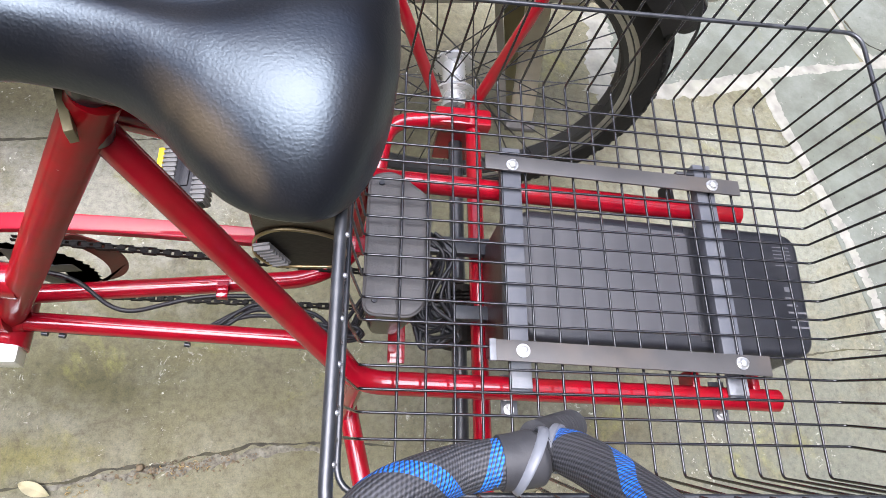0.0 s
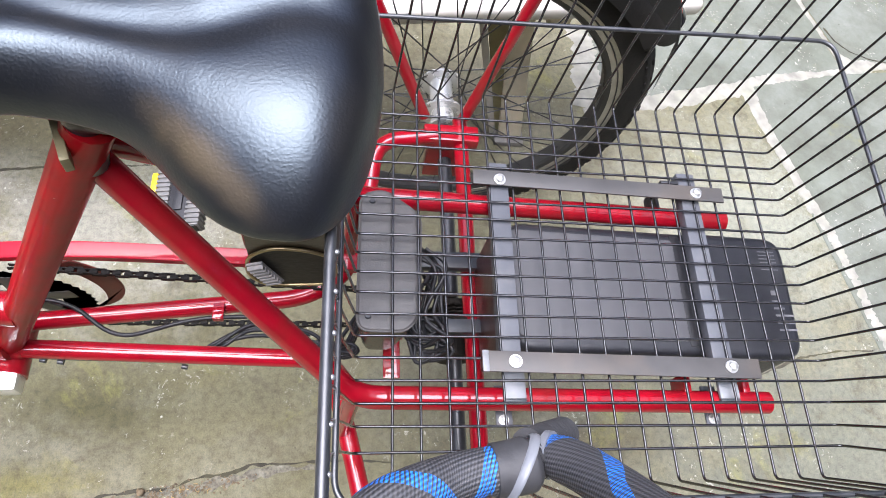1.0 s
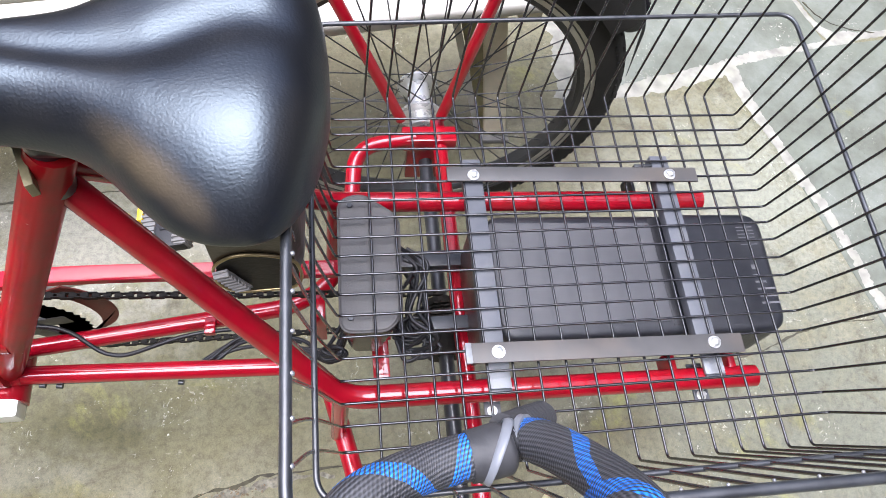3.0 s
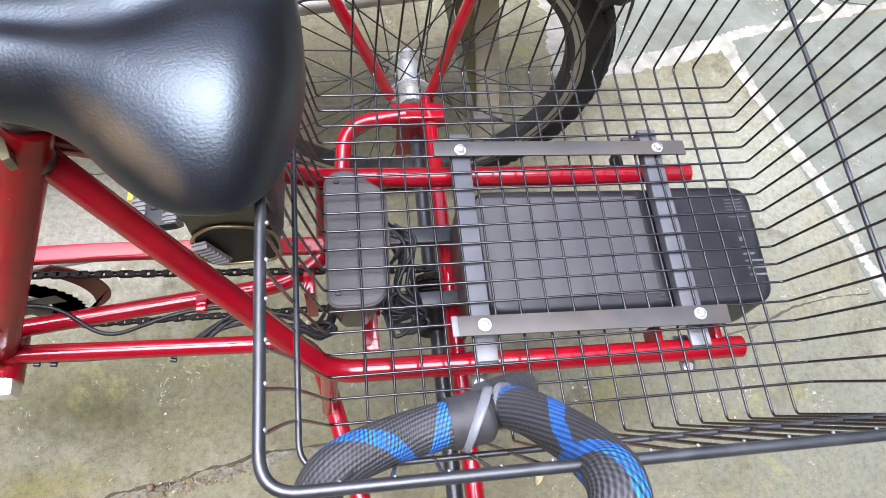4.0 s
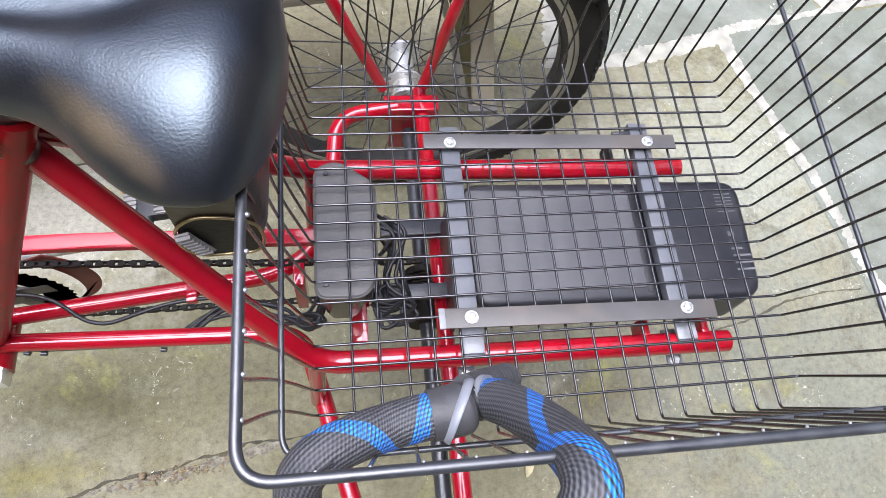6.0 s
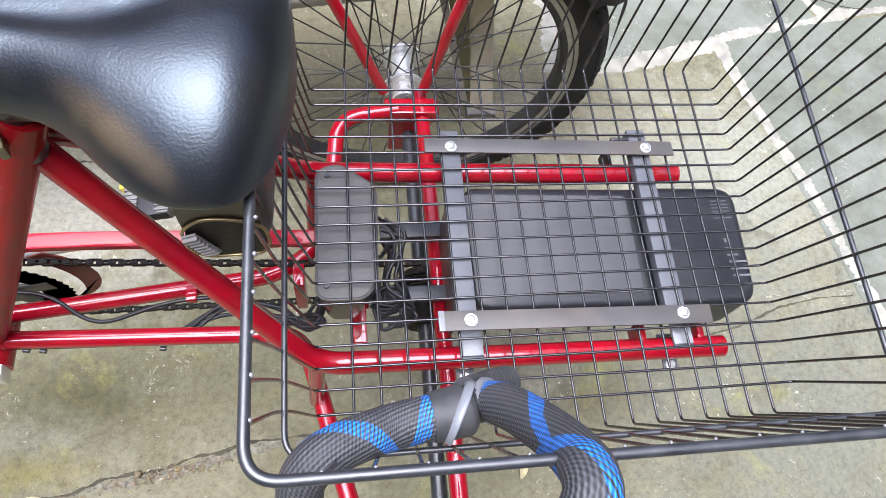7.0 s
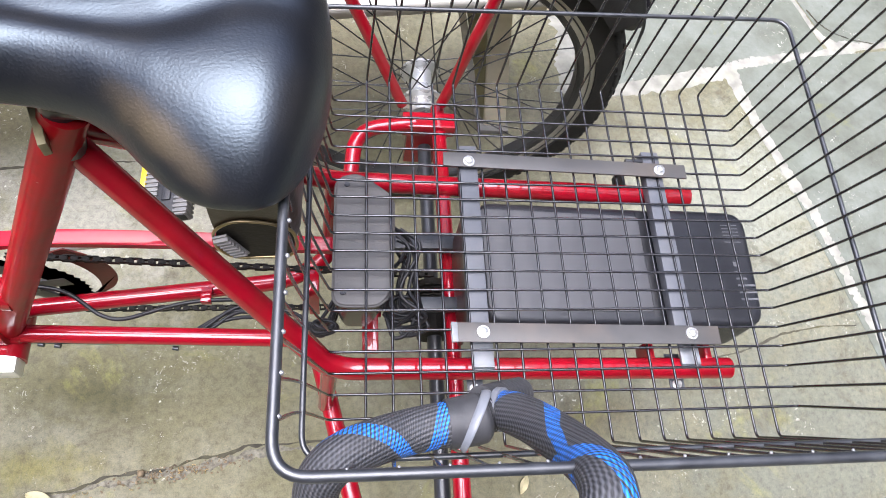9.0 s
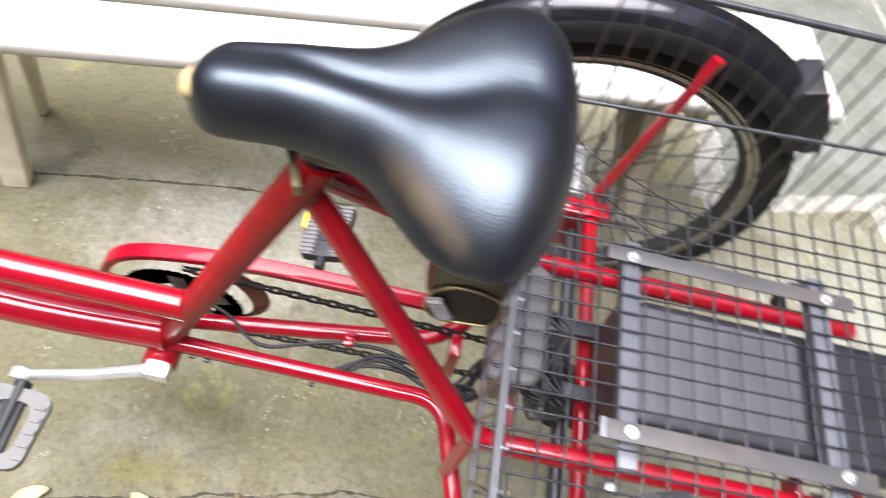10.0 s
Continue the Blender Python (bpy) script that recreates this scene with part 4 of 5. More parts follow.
    run((-0.53, cy, 0.249), (0.0, cy - 0.01, 0.283), "oily dark roller chain, lower run")
    # rear sprockets
    bm = bmesh.new()
    for k, (yy, rr) in enumerate(((0.03, 0.052), (0.036, 0.047), (0.043, 0.043), (0.05, 0.038), (0.057, 0.034))):
        vs = []
        for s in (-0.0012, 0.0012):
            vs.append([bm.verts.new(((rr + (0.003 if q % 2 else 0)) * math.cos(2 * math.pi * q / 48), yy + s, AX + (rr + (0.003 if q % 2 else 0)) * math.sin(2 * math.pi * q / 48))) for q in range(48)])
        bm.faces.new(vs[0])
        bm.faces.new(vs[1][::-1])
        for q in range(48):
            bm.faces.new((vs[0][q], vs[1][q], vs[1][(q + 1) % 48], vs[0][(q + 1) % 48]))
    cyl(bm, (0, -0.01, AX), (0, 0.07, AX), 0.025, 24)
    part("sprocket_cassette", bm, CHAIN_MAT, trike, "dark oily sprocket stack", smooth=False)
    # cranks
    bm = bmesh.new()
    cyl(bm, (-0.546, -0.05, AX), (-0.546, -0.03, AX), 0.0115, 20)
    part("crank_axle", bm, BLACK_PAINT, trike)
    bm = bmesh.new()
    sweep(bm, [(-0.546, -0.042, AX), (-0.62, -0.062, AX - 0.006), (-0.718, -0.077, AX - 0.02)], lambda t: 0.0125 - 0.003 * t, 14, flat=(1.0, 0.7))
    box(bm, (-0.56, -0.056, AX - 0.015), (-0.528, -0.03, AX + 0.015), 0.006)
    cyl(bm, (-0.718, -0.084, AX - 0.02), (-0.718, -0.07, AX - 0.02), 0.0135, 20)
    part("crank_arm", bm, CRANK_ALLOY, trike, "satin silver alloy crank arm")
    pedal(trike, Vector((-0.71, -0.146, AX - 0.02)), -1, 12)
    bm = bmesh.new()
    sweep(bm, [(-0.54, 0.12, AX), (-0.46, 0.132, AX - 0.004), (-0.384, 0.14, AX)], lambda t: 0.0095 - 0.002 * t, 14, flat=(1.0, 0.7))
    part("crank_arm", bm, CRANK_ALLOY, trike, "satin silver alloy crank arm")
    far_pedal(trike, Vector((-0.376, 0.212, AX + 0.006)))


def far_pedal(parent, c):
    """Dark body with two ribbed rubber blocks."""
    m = Matrix.Translation(c) @ Matrix.Rotation(radians(-12), 4, "Y")
    bm = bmesh.new()
    box(bm, (-0.03, -0.046, -0.011), (0.03, 0.046, 0.009), 0.006)
    cyl(bm, (0, -0.062, 0), (0, -0.044, 0), 0.008, 16)
    box(bm, (-0.007, -0.02, 0.006), (0.007, 0.03, 0.012), 0.003)
    bmesh.ops.transform(bm, matrix=m, verts=bm.verts)
    p = part("pedal", bm, BLACK_PLASTIC, parent, "dark pedal with two ribbed pale rubber blocks")
    for s in (-1, 1):
        bm = bmesh.new()
        box(bm, (s * 0.023 - 0.009, -0.044, -0.012), (s * 0.023 + 0.009, 0.046, 0.01), 0.003)
        for k in range(12):
            y = -0.041 + k * 0.0073
            box(bm, (s * 0.023 - 0.0105, y, -0.013), (s * 0.023 + 0.0105, y + 0.0042, 0.0125), 0.001)
        bmesh.ops.transform(bm, matrix=m, verts=bm.verts)
        part("tread_block", bm, PEDAL_GREY, p, "pale ribbed rubber pedal block")
    bm = bmesh.new()
    box(bm, (-0.04, 0.0, -0.009), (-0.032, 0.04, 0.013), 0.0015)
    bmesh.ops.transform(bm, matrix=m, verts=bm.verts)
    part("pedal_reflector", bm, YELLOW, p, "yellow pedal reflector")


def pedal(parent, c, side, tilt):
    m = Matrix.Translation(c) @ Matrix.Rotation(radians(tilt), 4, "Y")
    bm = bmesh.new()
    out = rounded([(-0.045, -0.047, 0), (0.038, -0.05, 0), (0.045, 0.05, 0), (-0.036, 0.052, 0)], 0.02, 4, True)
    inn = rounded([(-0.026, -0.034, 0), (0.022, -0.034, 0), (0.026, 0.034, 0), (-0.02, 0.034, 0)], 0.018, 4, True)
    lo, li, ho, hi = ([bm.verts.new((p.x, p.y, z)) for p in q] for q, z in ((out, -0.009), (inn, -0.009), (out, 0.009), (inn, 0.009)))
    n = len(out)
    for k in range(n):
        e = (k + 1) % n
        bm.faces.new((ho[k], ho[e], hi[e], hi[k]))
        bm.faces.new((lo[e], lo[k], li[k], li[e]))
        bm.faces.new((lo[k], lo[e], ho[e], ho[k]))
        bm.faces.new((li[e], li[k], hi[k], hi[e]))
    for k in range(5):
        for s in (-1, 1):
            box(bm, (s * 0.034 - 0.006, -0.036 + k * 0.016, 0.009), (s * 0.034 + 0.006, -0.03 + k * 0.016, 0.0125))
    bmesh.ops.transform(bm, matrix=m, verts=bm.verts)
    p = part("pedal", bm, CAGE, parent, "worn grey metal pedal with an open cage")
    bm = bmesh.new()
    sweep(bm, [(0, -0.06 * side, 0), (0, 0.04 * side, 0)], lambda t: 0.011 - 0.002 * t, 18)
    box(bm, (-0.014, -0.04, -0.007), (0.014, 0.04, 0.007), 0.005)
    bmesh.ops.transform(bm, matrix=m, verts=bm.verts)
    part("spindle", bm, BLACK_PLASTIC, p)


drivetrain()


def cables():
    rnd = random.Random(4)
    for k in range(5):
        d = lambda s: rnd.uniform(-s, s)
        pts = curve_points([(-0.335 + d(0.006), -0.01, 0.334), (-0.305 + d(0.01), 0.002 + d(0.006), 0.345), (-0.26, 0.018 + d(0.008), 0.362 + d(0.006)), (-0.19, 0.0 + d(0.015), 0.375 + d(0.01)),
                            (-0.15 + d(0.01), -0.02 + d(0.012), 0.40), (-0.13, 0.01 + d(0.015), 0.43 + d(0.02)), (-0.1, 0.03 + d(0.02), 0.47)], 6)
        part("cable", tube(pts, 0.0026, 10), CABLE, trike, "black control cable" if k == 0 else "")
    for k in range(7):
        d = lambda s: rnd.uniform(-s, s)
        pts = curve_points([(-0.062 + d(0.006), 0.05 + d(0.03), 0.5), (-0.045 + d(0.01), 0.04 + d(0.02), 0.485 + d(0.015)), (-0.05 + d(0.012), 0.0 + d(0.012), 0.47 + d(0.02)),
                            (-0.035 + d(0.01), -0.03 + d(0.01), 0.46 + d(0.02)), (-0.06 + d(0.01), -0.04 + d(0.01), 0.44), (-0.075 + d(0.01), -0.005 + d(0.02), 0.45)], 6)
        part("cable", tube(pts, 0.0024, 10), CABLE, trike)
    # surplus cable coiled up in two loops beside the controller
    for c, ax, ay, n in (((-0.15, -0.036, 0.45), 0.016, 0.0085, 4), ((-0.055, -0.012, 0.448), 0.024, 0.017, 5)):
        pts = []
        for k in range(n * 12 + 1):
            a = 2 * math.pi * k / 12
            g = 1 - 0.09 * (k / 12) + 0.06 * math.sin(k * 1.7)
            pts.append((c[0] + ax * g * math.cos(a), c[1] + ay * g * math.sin(a), c[2] + 0.0042 * (k / 12) + 0.003 * math.sin(a * 1.3 + n)))
        part("cable_coil", tube(curve_points(pts, 2), 0.0023, 10), CABLE, trike, "surplus black cable wound into a loop")
    part("cable", tube(rounded([(-0.54, 0.05, 0.375), (-0.48, 0.047, 0.372), (-0.425, 0.006, 0.352), (-0.33, 0.03, 0.37), (-0.25, 0.034, 0.37), (-0.19, 0.01, 0.37)], 0.03, 6), 0.0027, 10), CABLE, trike)
    part("cable", tube(curve_points([(-0.53, -0.013, 0.34), (-0.42, -0.0165, 0.342), (-0.3, -0.015, 0.346)], 6), 0.002, 10), CABLE, trike)


cables()

# ---- basket ----
ZB = 0.5505
BX = (-0.143, 0.375)      # bends of the floor wires
BY = (-0.197, 0.260)
WIRE = 0.00145
# corners of the top rim, and the height of the thinner hoop half way up
NL, NR = Vector((-0.1705, -0.259, 0.845)), Vector((0.3615, -0.259, 0.835))
FR, FL = Vector((0.402, 0.264, 0.83)), Vector((-0.1705, 0.256, 0.84))
HOOP_Z = 0.69
basket = thing("wire_basket", (0.1, 0.03, ZB), "black coated wire cargo basket with open grid floor", "basket")


def wires():
    xs = [0.3462 - 0.02794 * i - 0.0036 * min(1.0, max(0.0, (i - 7) / 3)) for i in range(17)]
    ys = [0.2248 - 0.023 * j for j in range(18)]
    rnd = random.Random(9)
    ends = []
    for i, x in enumerate(xs):
        d = rnd.uniform(-0.0012, 0.0012)
        near = NR.lerp(NL, (NR.x - (-0.132 + 0.0292 * (16 - i))) / (NR.x - NL.x))
        far = FR.lerp(FL, (FR.x - (x + 0.013)) / (FR.x - FL.x))
        ends.append((near, 0.0011))
        pts = rounded([near, (x + d - 0.001 - 0.06 * max(0.0, x - 0.22), BY[0], ZB), (x - d + 0.003, BY[1], ZB), far], 0.006, 4)
        part("wire", tube(pts, WIRE, 12), BLACK_WIRE, basket)
    for j, y in enumerate(ys):
        d = rnd.uniform(-0.0012, 0.0012)
        z = ZB + 2 * WIRE - 0.0006
        left = FL.lerp(NL, (FL.y - (-0.2285 + 0.0253 * (17 - j))) / (FL.y - NL.y))
        right = FR.lerp(NR, (FR.y - (0.216 - 0.0267 * j)) / (FR.y - NR.y))
        ends.append((left, 0.0017))
        mid = Vector((-0.163, left.y + (y - left.y) * 0.63, HOOP_Z))
        wall = curve_points([left, mid, (BX[0], y + d, z)], 6)[:-1]
        pts = wall + rounded([mid, (BX[0], y + d, z), (BX[1] + 0.007 - 0.014 * j / 17, y - d, z), right], 0.006, 4)[1:]
        part("wire", tube(pts, WIRE, 12), BLACK_WIRE, basket)
    part("rim", tube(rounded([NL, NR, FR, FL], 0.022, 8, True), 0.0036, 16, True), RIM_WIRE, basket, "thick black top rim")
    hoop = rounded([(-0.1615, -0.227, HOOP_Z), (0.3675, -0.227, HOOP_Z), (0.3945, 0.2655, HOOP_Z), (-0.1615, 0.24, HOOP_Z)], 0.022, 8, True)
    part("side_hoop", tube(hoop, 0.0025, 12, True), RIM_WIRE, basket, "thinner hoop half way up the wire sides")

    # weld beads where the wires meet the rim
    bm = bmesh.new()
    c = (NL + NR + FR + FL) / 4
    for e, size in ends:
        v = (Vector((c.x, c.y, e.z)) - e).normalized() * 0.0042
        r = bmesh.ops.create_icosphere(bm, subdivisions=2, radius=size)
        bmesh.ops.translate(bm, vec=e + v + Vector((0, 0, 0.0008)), verts=r["verts"])
    tagged(part("weld_bead", bm, BEAD, basket), kind="stuff")


wires()

# ---- mounting bars, bolts ----
bars = thing("basket_mount", (0.14, 0.03, 0.53), "steel bars bolted across the rails to hold the basket", "bracket")


def flat_bar(name, lo, hi, material, label, skew=0.0):
    bm = bmesh.new()
    box(bm, lo, hi, 0.0012)
    c = (Vector(lo) + Vector(hi)) / 2
    bmesh.ops.transform(bm, matrix=Matrix.Translation(c) @ Matrix.Rotation(radians(skew), 4, "Z") @ Matrix.Translation(-c), verts=bm.verts)
    return part(name, bm, material, bars, label)


FZ = ZB + 3 * WIRE
flat_bar("flat_bar", (-0.011, 0.1265, FZ), (0.3, 0.1465, FZ + 0.003), DARK_STEEL, "dark flat steel bar lying on the basket floor", -1.6)
flat_bar("flat_bar", (-0.013, -0.0925, FZ), (0.2925, -0.0705, FZ + 0.003), DARK_STEEL, "dark flat steel bar lying on the basket floor", -1.2)
bm = bmesh.new()
box(bm, (-0.0142, -0.0895, FZ - 0.0006), (-0.0075, -0.0672, FZ + 0.0036), 0.0008)
part("worn_end", bm, PALE_STEEL, bars, "bar end worn to pale bare metal")
for x, s in ((0.0195, 0.9), (0.2585, 1.0)):
    bm = bmesh.new()
    box(bm, (x - 0.0115, -0.081, RAIL_Z + 0.0122), (x + 0.0115, 0.166, ZB - WIRE), 0.0015)
    bmesh.ops.transform(bm, matrix=Matrix.Translation((x, 0.03, 0)) @ Matrix.Rotation(radians(-s), 4, "Z") @ Matrix.Translation((-x, -0.03, 0)), verts=bm.verts)
    part("cross_bar", bm, GREY_STEEL, bars, "grey painted steel cross bar")
for x, y in ((0.02, 0.137), (0.2635, 0.132), (0.02, -0.079), (0.2585, -0.083)):
    bolt(bars, (x, y, FZ + 0.003))
# hooks and clamp bolts below the near rail, slotted angle by the far rail
for x in (0.0225, 0.262):
    bm = bmesh.new()
    box(bm, (x - 0.0115, -0.1125, RAIL_Z + 0.0125), (x + 0.0115, -0.082, RAIL_Z + 0.0172), 0.0012)
    cl = part("rail_clamp", bm, PALE_STEEL, bars, "pale steel clamp over the rail")
    bm = bmesh.new()
    box(bm, (x - 0.0115, -0.1155, RAIL_Z + 0.007), (x + 0.0115, -0.1127, RAIL_Z + 0.0168), 0.001)
    part("clamp_lip", bm, SLATE_STEEL, cl)
    bm = bmesh.new()
    box(bm, (x - 0.014, -0.133, RAIL_Z - 0.019), (x + 0.004, -0.09, RAIL_Z - 0.0165), 0.001)
    part("rail_hook", bm, GREY_STEEL, bars)
    bolt(bars, (x - 0.006, -0.127, RAIL_Z - 0.0165), head=0.0042, washer=0.0055)
bm = bmesh.new()
box(bm, (0.226, 0.15, 0.527), (0.25, 0.154, 0.55), 0.001)
box(bm, (0.226, 0.125, 0.5), (0.23, 0.154, 0.53), 0.001)
part("slotted_angle", bm, BLACK_PAINT, bars, "black slotted angle bracket")
# straps between controller and battery
for y0, y1 in ((0.088, 0.111), (0.0, 0.018)):
    bm = bmesh.new()
    box(bm, (-0.06, y0, 0.405), (0.03, y1, 0.418), 0.0015)
    part("strap_bar", bm, SLATE_STEEL, bars)
bm = bmesh.new()
box(bm, (0.02, -0.045, 0.4), (0.026, 0.1, 0.515), 0.002)
part("front_plate", bm, MAROON, bars, "dark maroon front plate of the battery cradle")

# ---- battery ----
battery = thing("battery_pack", (0.2, 0.02, 0.45), "black plastic battery case slung between the rails", "battery")


def battery_parts():
    out = rounded([(0.03, -0.057, 0), (0.376, -0.062, 0), (0.386, 0.092, 0), (0.03, 0.102, 0)], 0.026, 6, True)
    part("case", prism(bmesh.new(), [(p.x, p.y) for p in out], 0.452, 0.5255, 0.011), BATTERY_CAP, battery)
    cap = rounded([(0.243, -0.0614, 0), (0.3768, -0.0632, 0), (0.387, 0.0932, 0), (0.243, 0.0978, 0)], 0.026, 6, True)
    cap = [(max(p.x, 0.25), p.y) for p in cap]
    cap = [q for k, q in enumerate(cap) if k == 0 or (Vector(q) - Vector(cap[k - 1])).length > 0.0005]
    part("end_cap", prism(bmesh.new(), cap, 0.4535, 0.5266, 0.011), BATTERY_CAP, battery, "smooth darker end cap")
    bm = bmesh.new()
    out = rounded([(0.036, -0.041, 0), (0.236, -0.045, 0), (0.238, 0.083, 0), (0.036, 0.09, 0)], 0.006, 3, True)
    prism(bm, [(p.x, p.y) for p in out], 0.524, 0.5275, 0.0012)
    part("top_panel", bm, BATTERY_MAT, battery)
    bm = bmesh.new()
    box(bm, (0.236, -0.05, 0.5235), (0.246, 0.09, 0.5262), 0.0008)
    part("cap_seam", bm, BLACK_PLASTIC, battery)
    for k in range(6):
        bm = bmesh.new()
        box(bm, (0.349, 0.048 + k * 0.0048, 0.5264), (0.371, 0.0492 + k * 0.0048, 0.5269))
        part("printed_mark", bm, LABEL, battery, "pale printed mark" if k == 0 else "", smooth=False)
    for lo, hi in (((0.352, -0.03), (0.375, -0.0275)), ((0.352, -0.021), (0.375, -0.0185)), ((0.352, -0.012), (0.375, -0.0095)), ((0.352, -0.003), (0.366, -0.0005)),
                   ((0.352, 0.006), (0.36, 0.0085)), ((0.353, 0.015), (0.361, 0.021))):
        bm = bmesh.new()
        box(bm, (*lo, 0.5264), (*hi, 0.5269))
        part("printed_mark", bm, LABEL, battery, smooth=False)


battery_parts()

# ---- controller ----
controller = thing("controller_box", (-0.1, 0.04, 0.49), "dusty grey plastic motor controller box with screwed lid", "controller")


def controller_parts():
    out = rounded([(-0.138, 0.118, 0), (-0.112, 0.127, 0), (-0.07, 0.095, 0), (-0.075, -0.026, 0), (-0.09, -0.043, 0), (-0.14, -0.042, 0)], 0.014, 5, True)
    out = [(p.x, p.y) for p in out]
    cs = part("case", prism(bmesh.new(), out, 0.5345, 0.5425, 0.0025), GREY_PLASTIC, controller)
    part("lid_edge", tube([(x * 1.0, y, 0.5395) for x, y in out], 0.0017, 8, True), GREY_PLASTIC, cs, "raised lid edge")
    for x, y in ((-0.125, 0.11), (-0.129, -0.027)):
        bm = bmesh.new()
        cyl(bm, (x, y, 0.542), (x, y, 0.544), 0.0038, 14, 0.003)
        cyl(bm, (x, y, 0.544), (x, y, 0.5442), 0.0016, 6)
        part("screw", bm, BLACK_PAINT, cs, "small dark screw")
    low = [(x * 0.97 - 0.003, min(y * 0.98, 0.109)) for x, y in out]
    low = [q for k, q in enumerate(low) if k == 0 or (Vector(q) - Vector(low[k - 1])).length > 1e-5]
    bm = bmesh.new()
    rings = []
    for z, kx, ky in ((0.5345, 1.0, 1.0), (0.515, 0.97, 1.0), (0.47, 0.74, 0.95), (0.455, 0.62, 0.92)):
        rings.append([bm.verts.new((-0.112 + (x + 0.112) * kx, 0.035 + (y - 0.035) * ky, z)) for x, y in low])
    for p, q in zip(rings, rings[1:]):
        for k in range(len(low)):
            bm.faces.new((p[k], q[k], q[(k + 1) % len(low)], p[(k + 1) % len(low)]))
    bm.faces.new(rings[-1])
    bm.faces.new(rings[0][::-1])
    bmesh.ops.recalc_face_normals(bm, faces=bm.faces)
    part("rear_cover", bm, BROWN_DARK, controller, "dark brown plastic lower cover")


controller_parts()

# ---- saddle bag ----
bag = thing("saddle_bag", (-0.195, 0, 0.76), "worn dark brown bag hung below the saddle rear", "bag")


def bag_parts():
    bm = bmesh.new()
    n = 28
    rows = []
    for i in range(n + 1):
        t = i / n * 2 - 1
        e = (1 - abs(t) ** 12) ** 0.4 if abs(t) < 1 else 0
        e = max(e, 0.8)
        row = []
        for k in range(24):
            a = 2 * math.pi * k / 24
            cx, cz = math.cos(a), math.sin(a)
            sq = (abs(cx) ** 4 + abs(cz) ** 4) ** -0.25
            row.append(bm.verts.new((-0.197 + 0.0335 * e * cx * sq - 0.003 * (cz * sq) + 0.0016 * noise.noise((t * 2.5, a, 4)), 0.081 * t + 0.004, 0.793 + 0.058 * e * cz * sq + 0.003 * noise.noise((t * 3, a, 1)))))
        rows.append(row)
    for p, q in zip(rows, rows[1:]):
        for k in range(24):
            bm.faces.new((p[k], q[k], q[(k + 1) % 24], p[(k + 1) % 24]))
    bm.faces.new(rows[0])
    bm.faces.new(rows[-1][::-1])
    bmesh.ops.recalc_face_normals(bm, faces=bm.faces)
    part("pouch", bm, BAG_MAT, bag)
    loop = rounded([(-0.2265, -0.0782, 0.756), (-0.225, -0.0785, 0.786), (-0.208, -0.0785, 0.802), (-0.184, -0.0785, 0.799), (-0.168, -0.0785, 0.789), (-0.165, -0.0782, 0.764), (-0.17, -0.0782, 0.744), (-0.215, -0.0782, 0.739)], 0.014, 6, True)
    part("zip", tube(loop, 0.0013, 10, True), BRASS, bag, "tarnished brass zip")
    bm = bmesh.new()
    c = Vector((-0.196, 0, 0.77))
    prism(bm, [(c.x + (p.x - c.x) * 0.94, c.z + (p.z - c.z) * 0.94) for p in loop], 0.0765, 0.0782)
    bmesh.ops.transform(bm, matrix=Matrix.Rotation(radians(90), 4, "X"), verts=bm.verts)
    part("pocket_flap", bm, POCKET, bag, "black pocket flap inside the zip")
    # ribbed strap end hanging out across the flap
    bm = bmesh.new()
    rot = Matrix.Translation((-0.2205, -0.081, 0.781)) @ Matrix.Rotation(radians(66), 4, "Y")
    zig = [(0.0022 * (k // 2) + (0.0014 if k % 2 else 0.0) , -0.0034 if (k // 2) % 2 else -0.0008) for k in range(30)]
    prism(bm, zig + [(0.0335, 0.001), (0.0, 0.001)], -0.0058, 0.0058)
    bmesh.ops.transform(bm, matrix=rot, verts=bm.verts)
    part("strap_end", bm, STRAP_GREY, bag, "grey ribbed webbing strap end")


bag_parts()

# ---- cable lock ----
lock = thing("cable_lock", (-0.03, -0.24, 0.74), "thick woven black and blue cable lock hung over the basket rim", "lock")


def sleeve(pts, radius, bands):
    """A woven sleeve. Each band is a list of (turn, metres along) that it winds through; the UV layer "band" holds the distance to the two bands."""
    bm = tube(pts, radius, 28)
    bm.loops.layers.uv.new("band")
    uv, out = bm.loops.layers.uv["UVMap"], bm.loops.layers.uv["band"]
    round_ = 0.107

    def offset(band, u, v, near=None):
        turns, along = [q[0] for q in band], [q[1] for q in band]
        k = max(0, min(len(band) - 2, sum(1 for q in along if q <= v) - 1))
        rate = (turns[k + 1] - turns[k]) / (along[k + 1] - along[k])
        d = u - (turns[k] + rate * (v - along[k]))
        d -= round(d if near is None else d - near)
        return d, d * round_ / math.sqrt(1 + (rate * round_) ** 2)

    for f in bm.faces:
        base = [None, None]
        for lp in f.loops:
            both = []
            for i in (0, 1):
                turn, metres = offset(bands[i], lp[uv].uv[0], lp[uv].uv[1], base[i])
                if base[i] is None:
                    base[i] = turn
                both.append(metres)
            lp[out].uv = both
    return part("sleeve", bm, BRAID, lock)


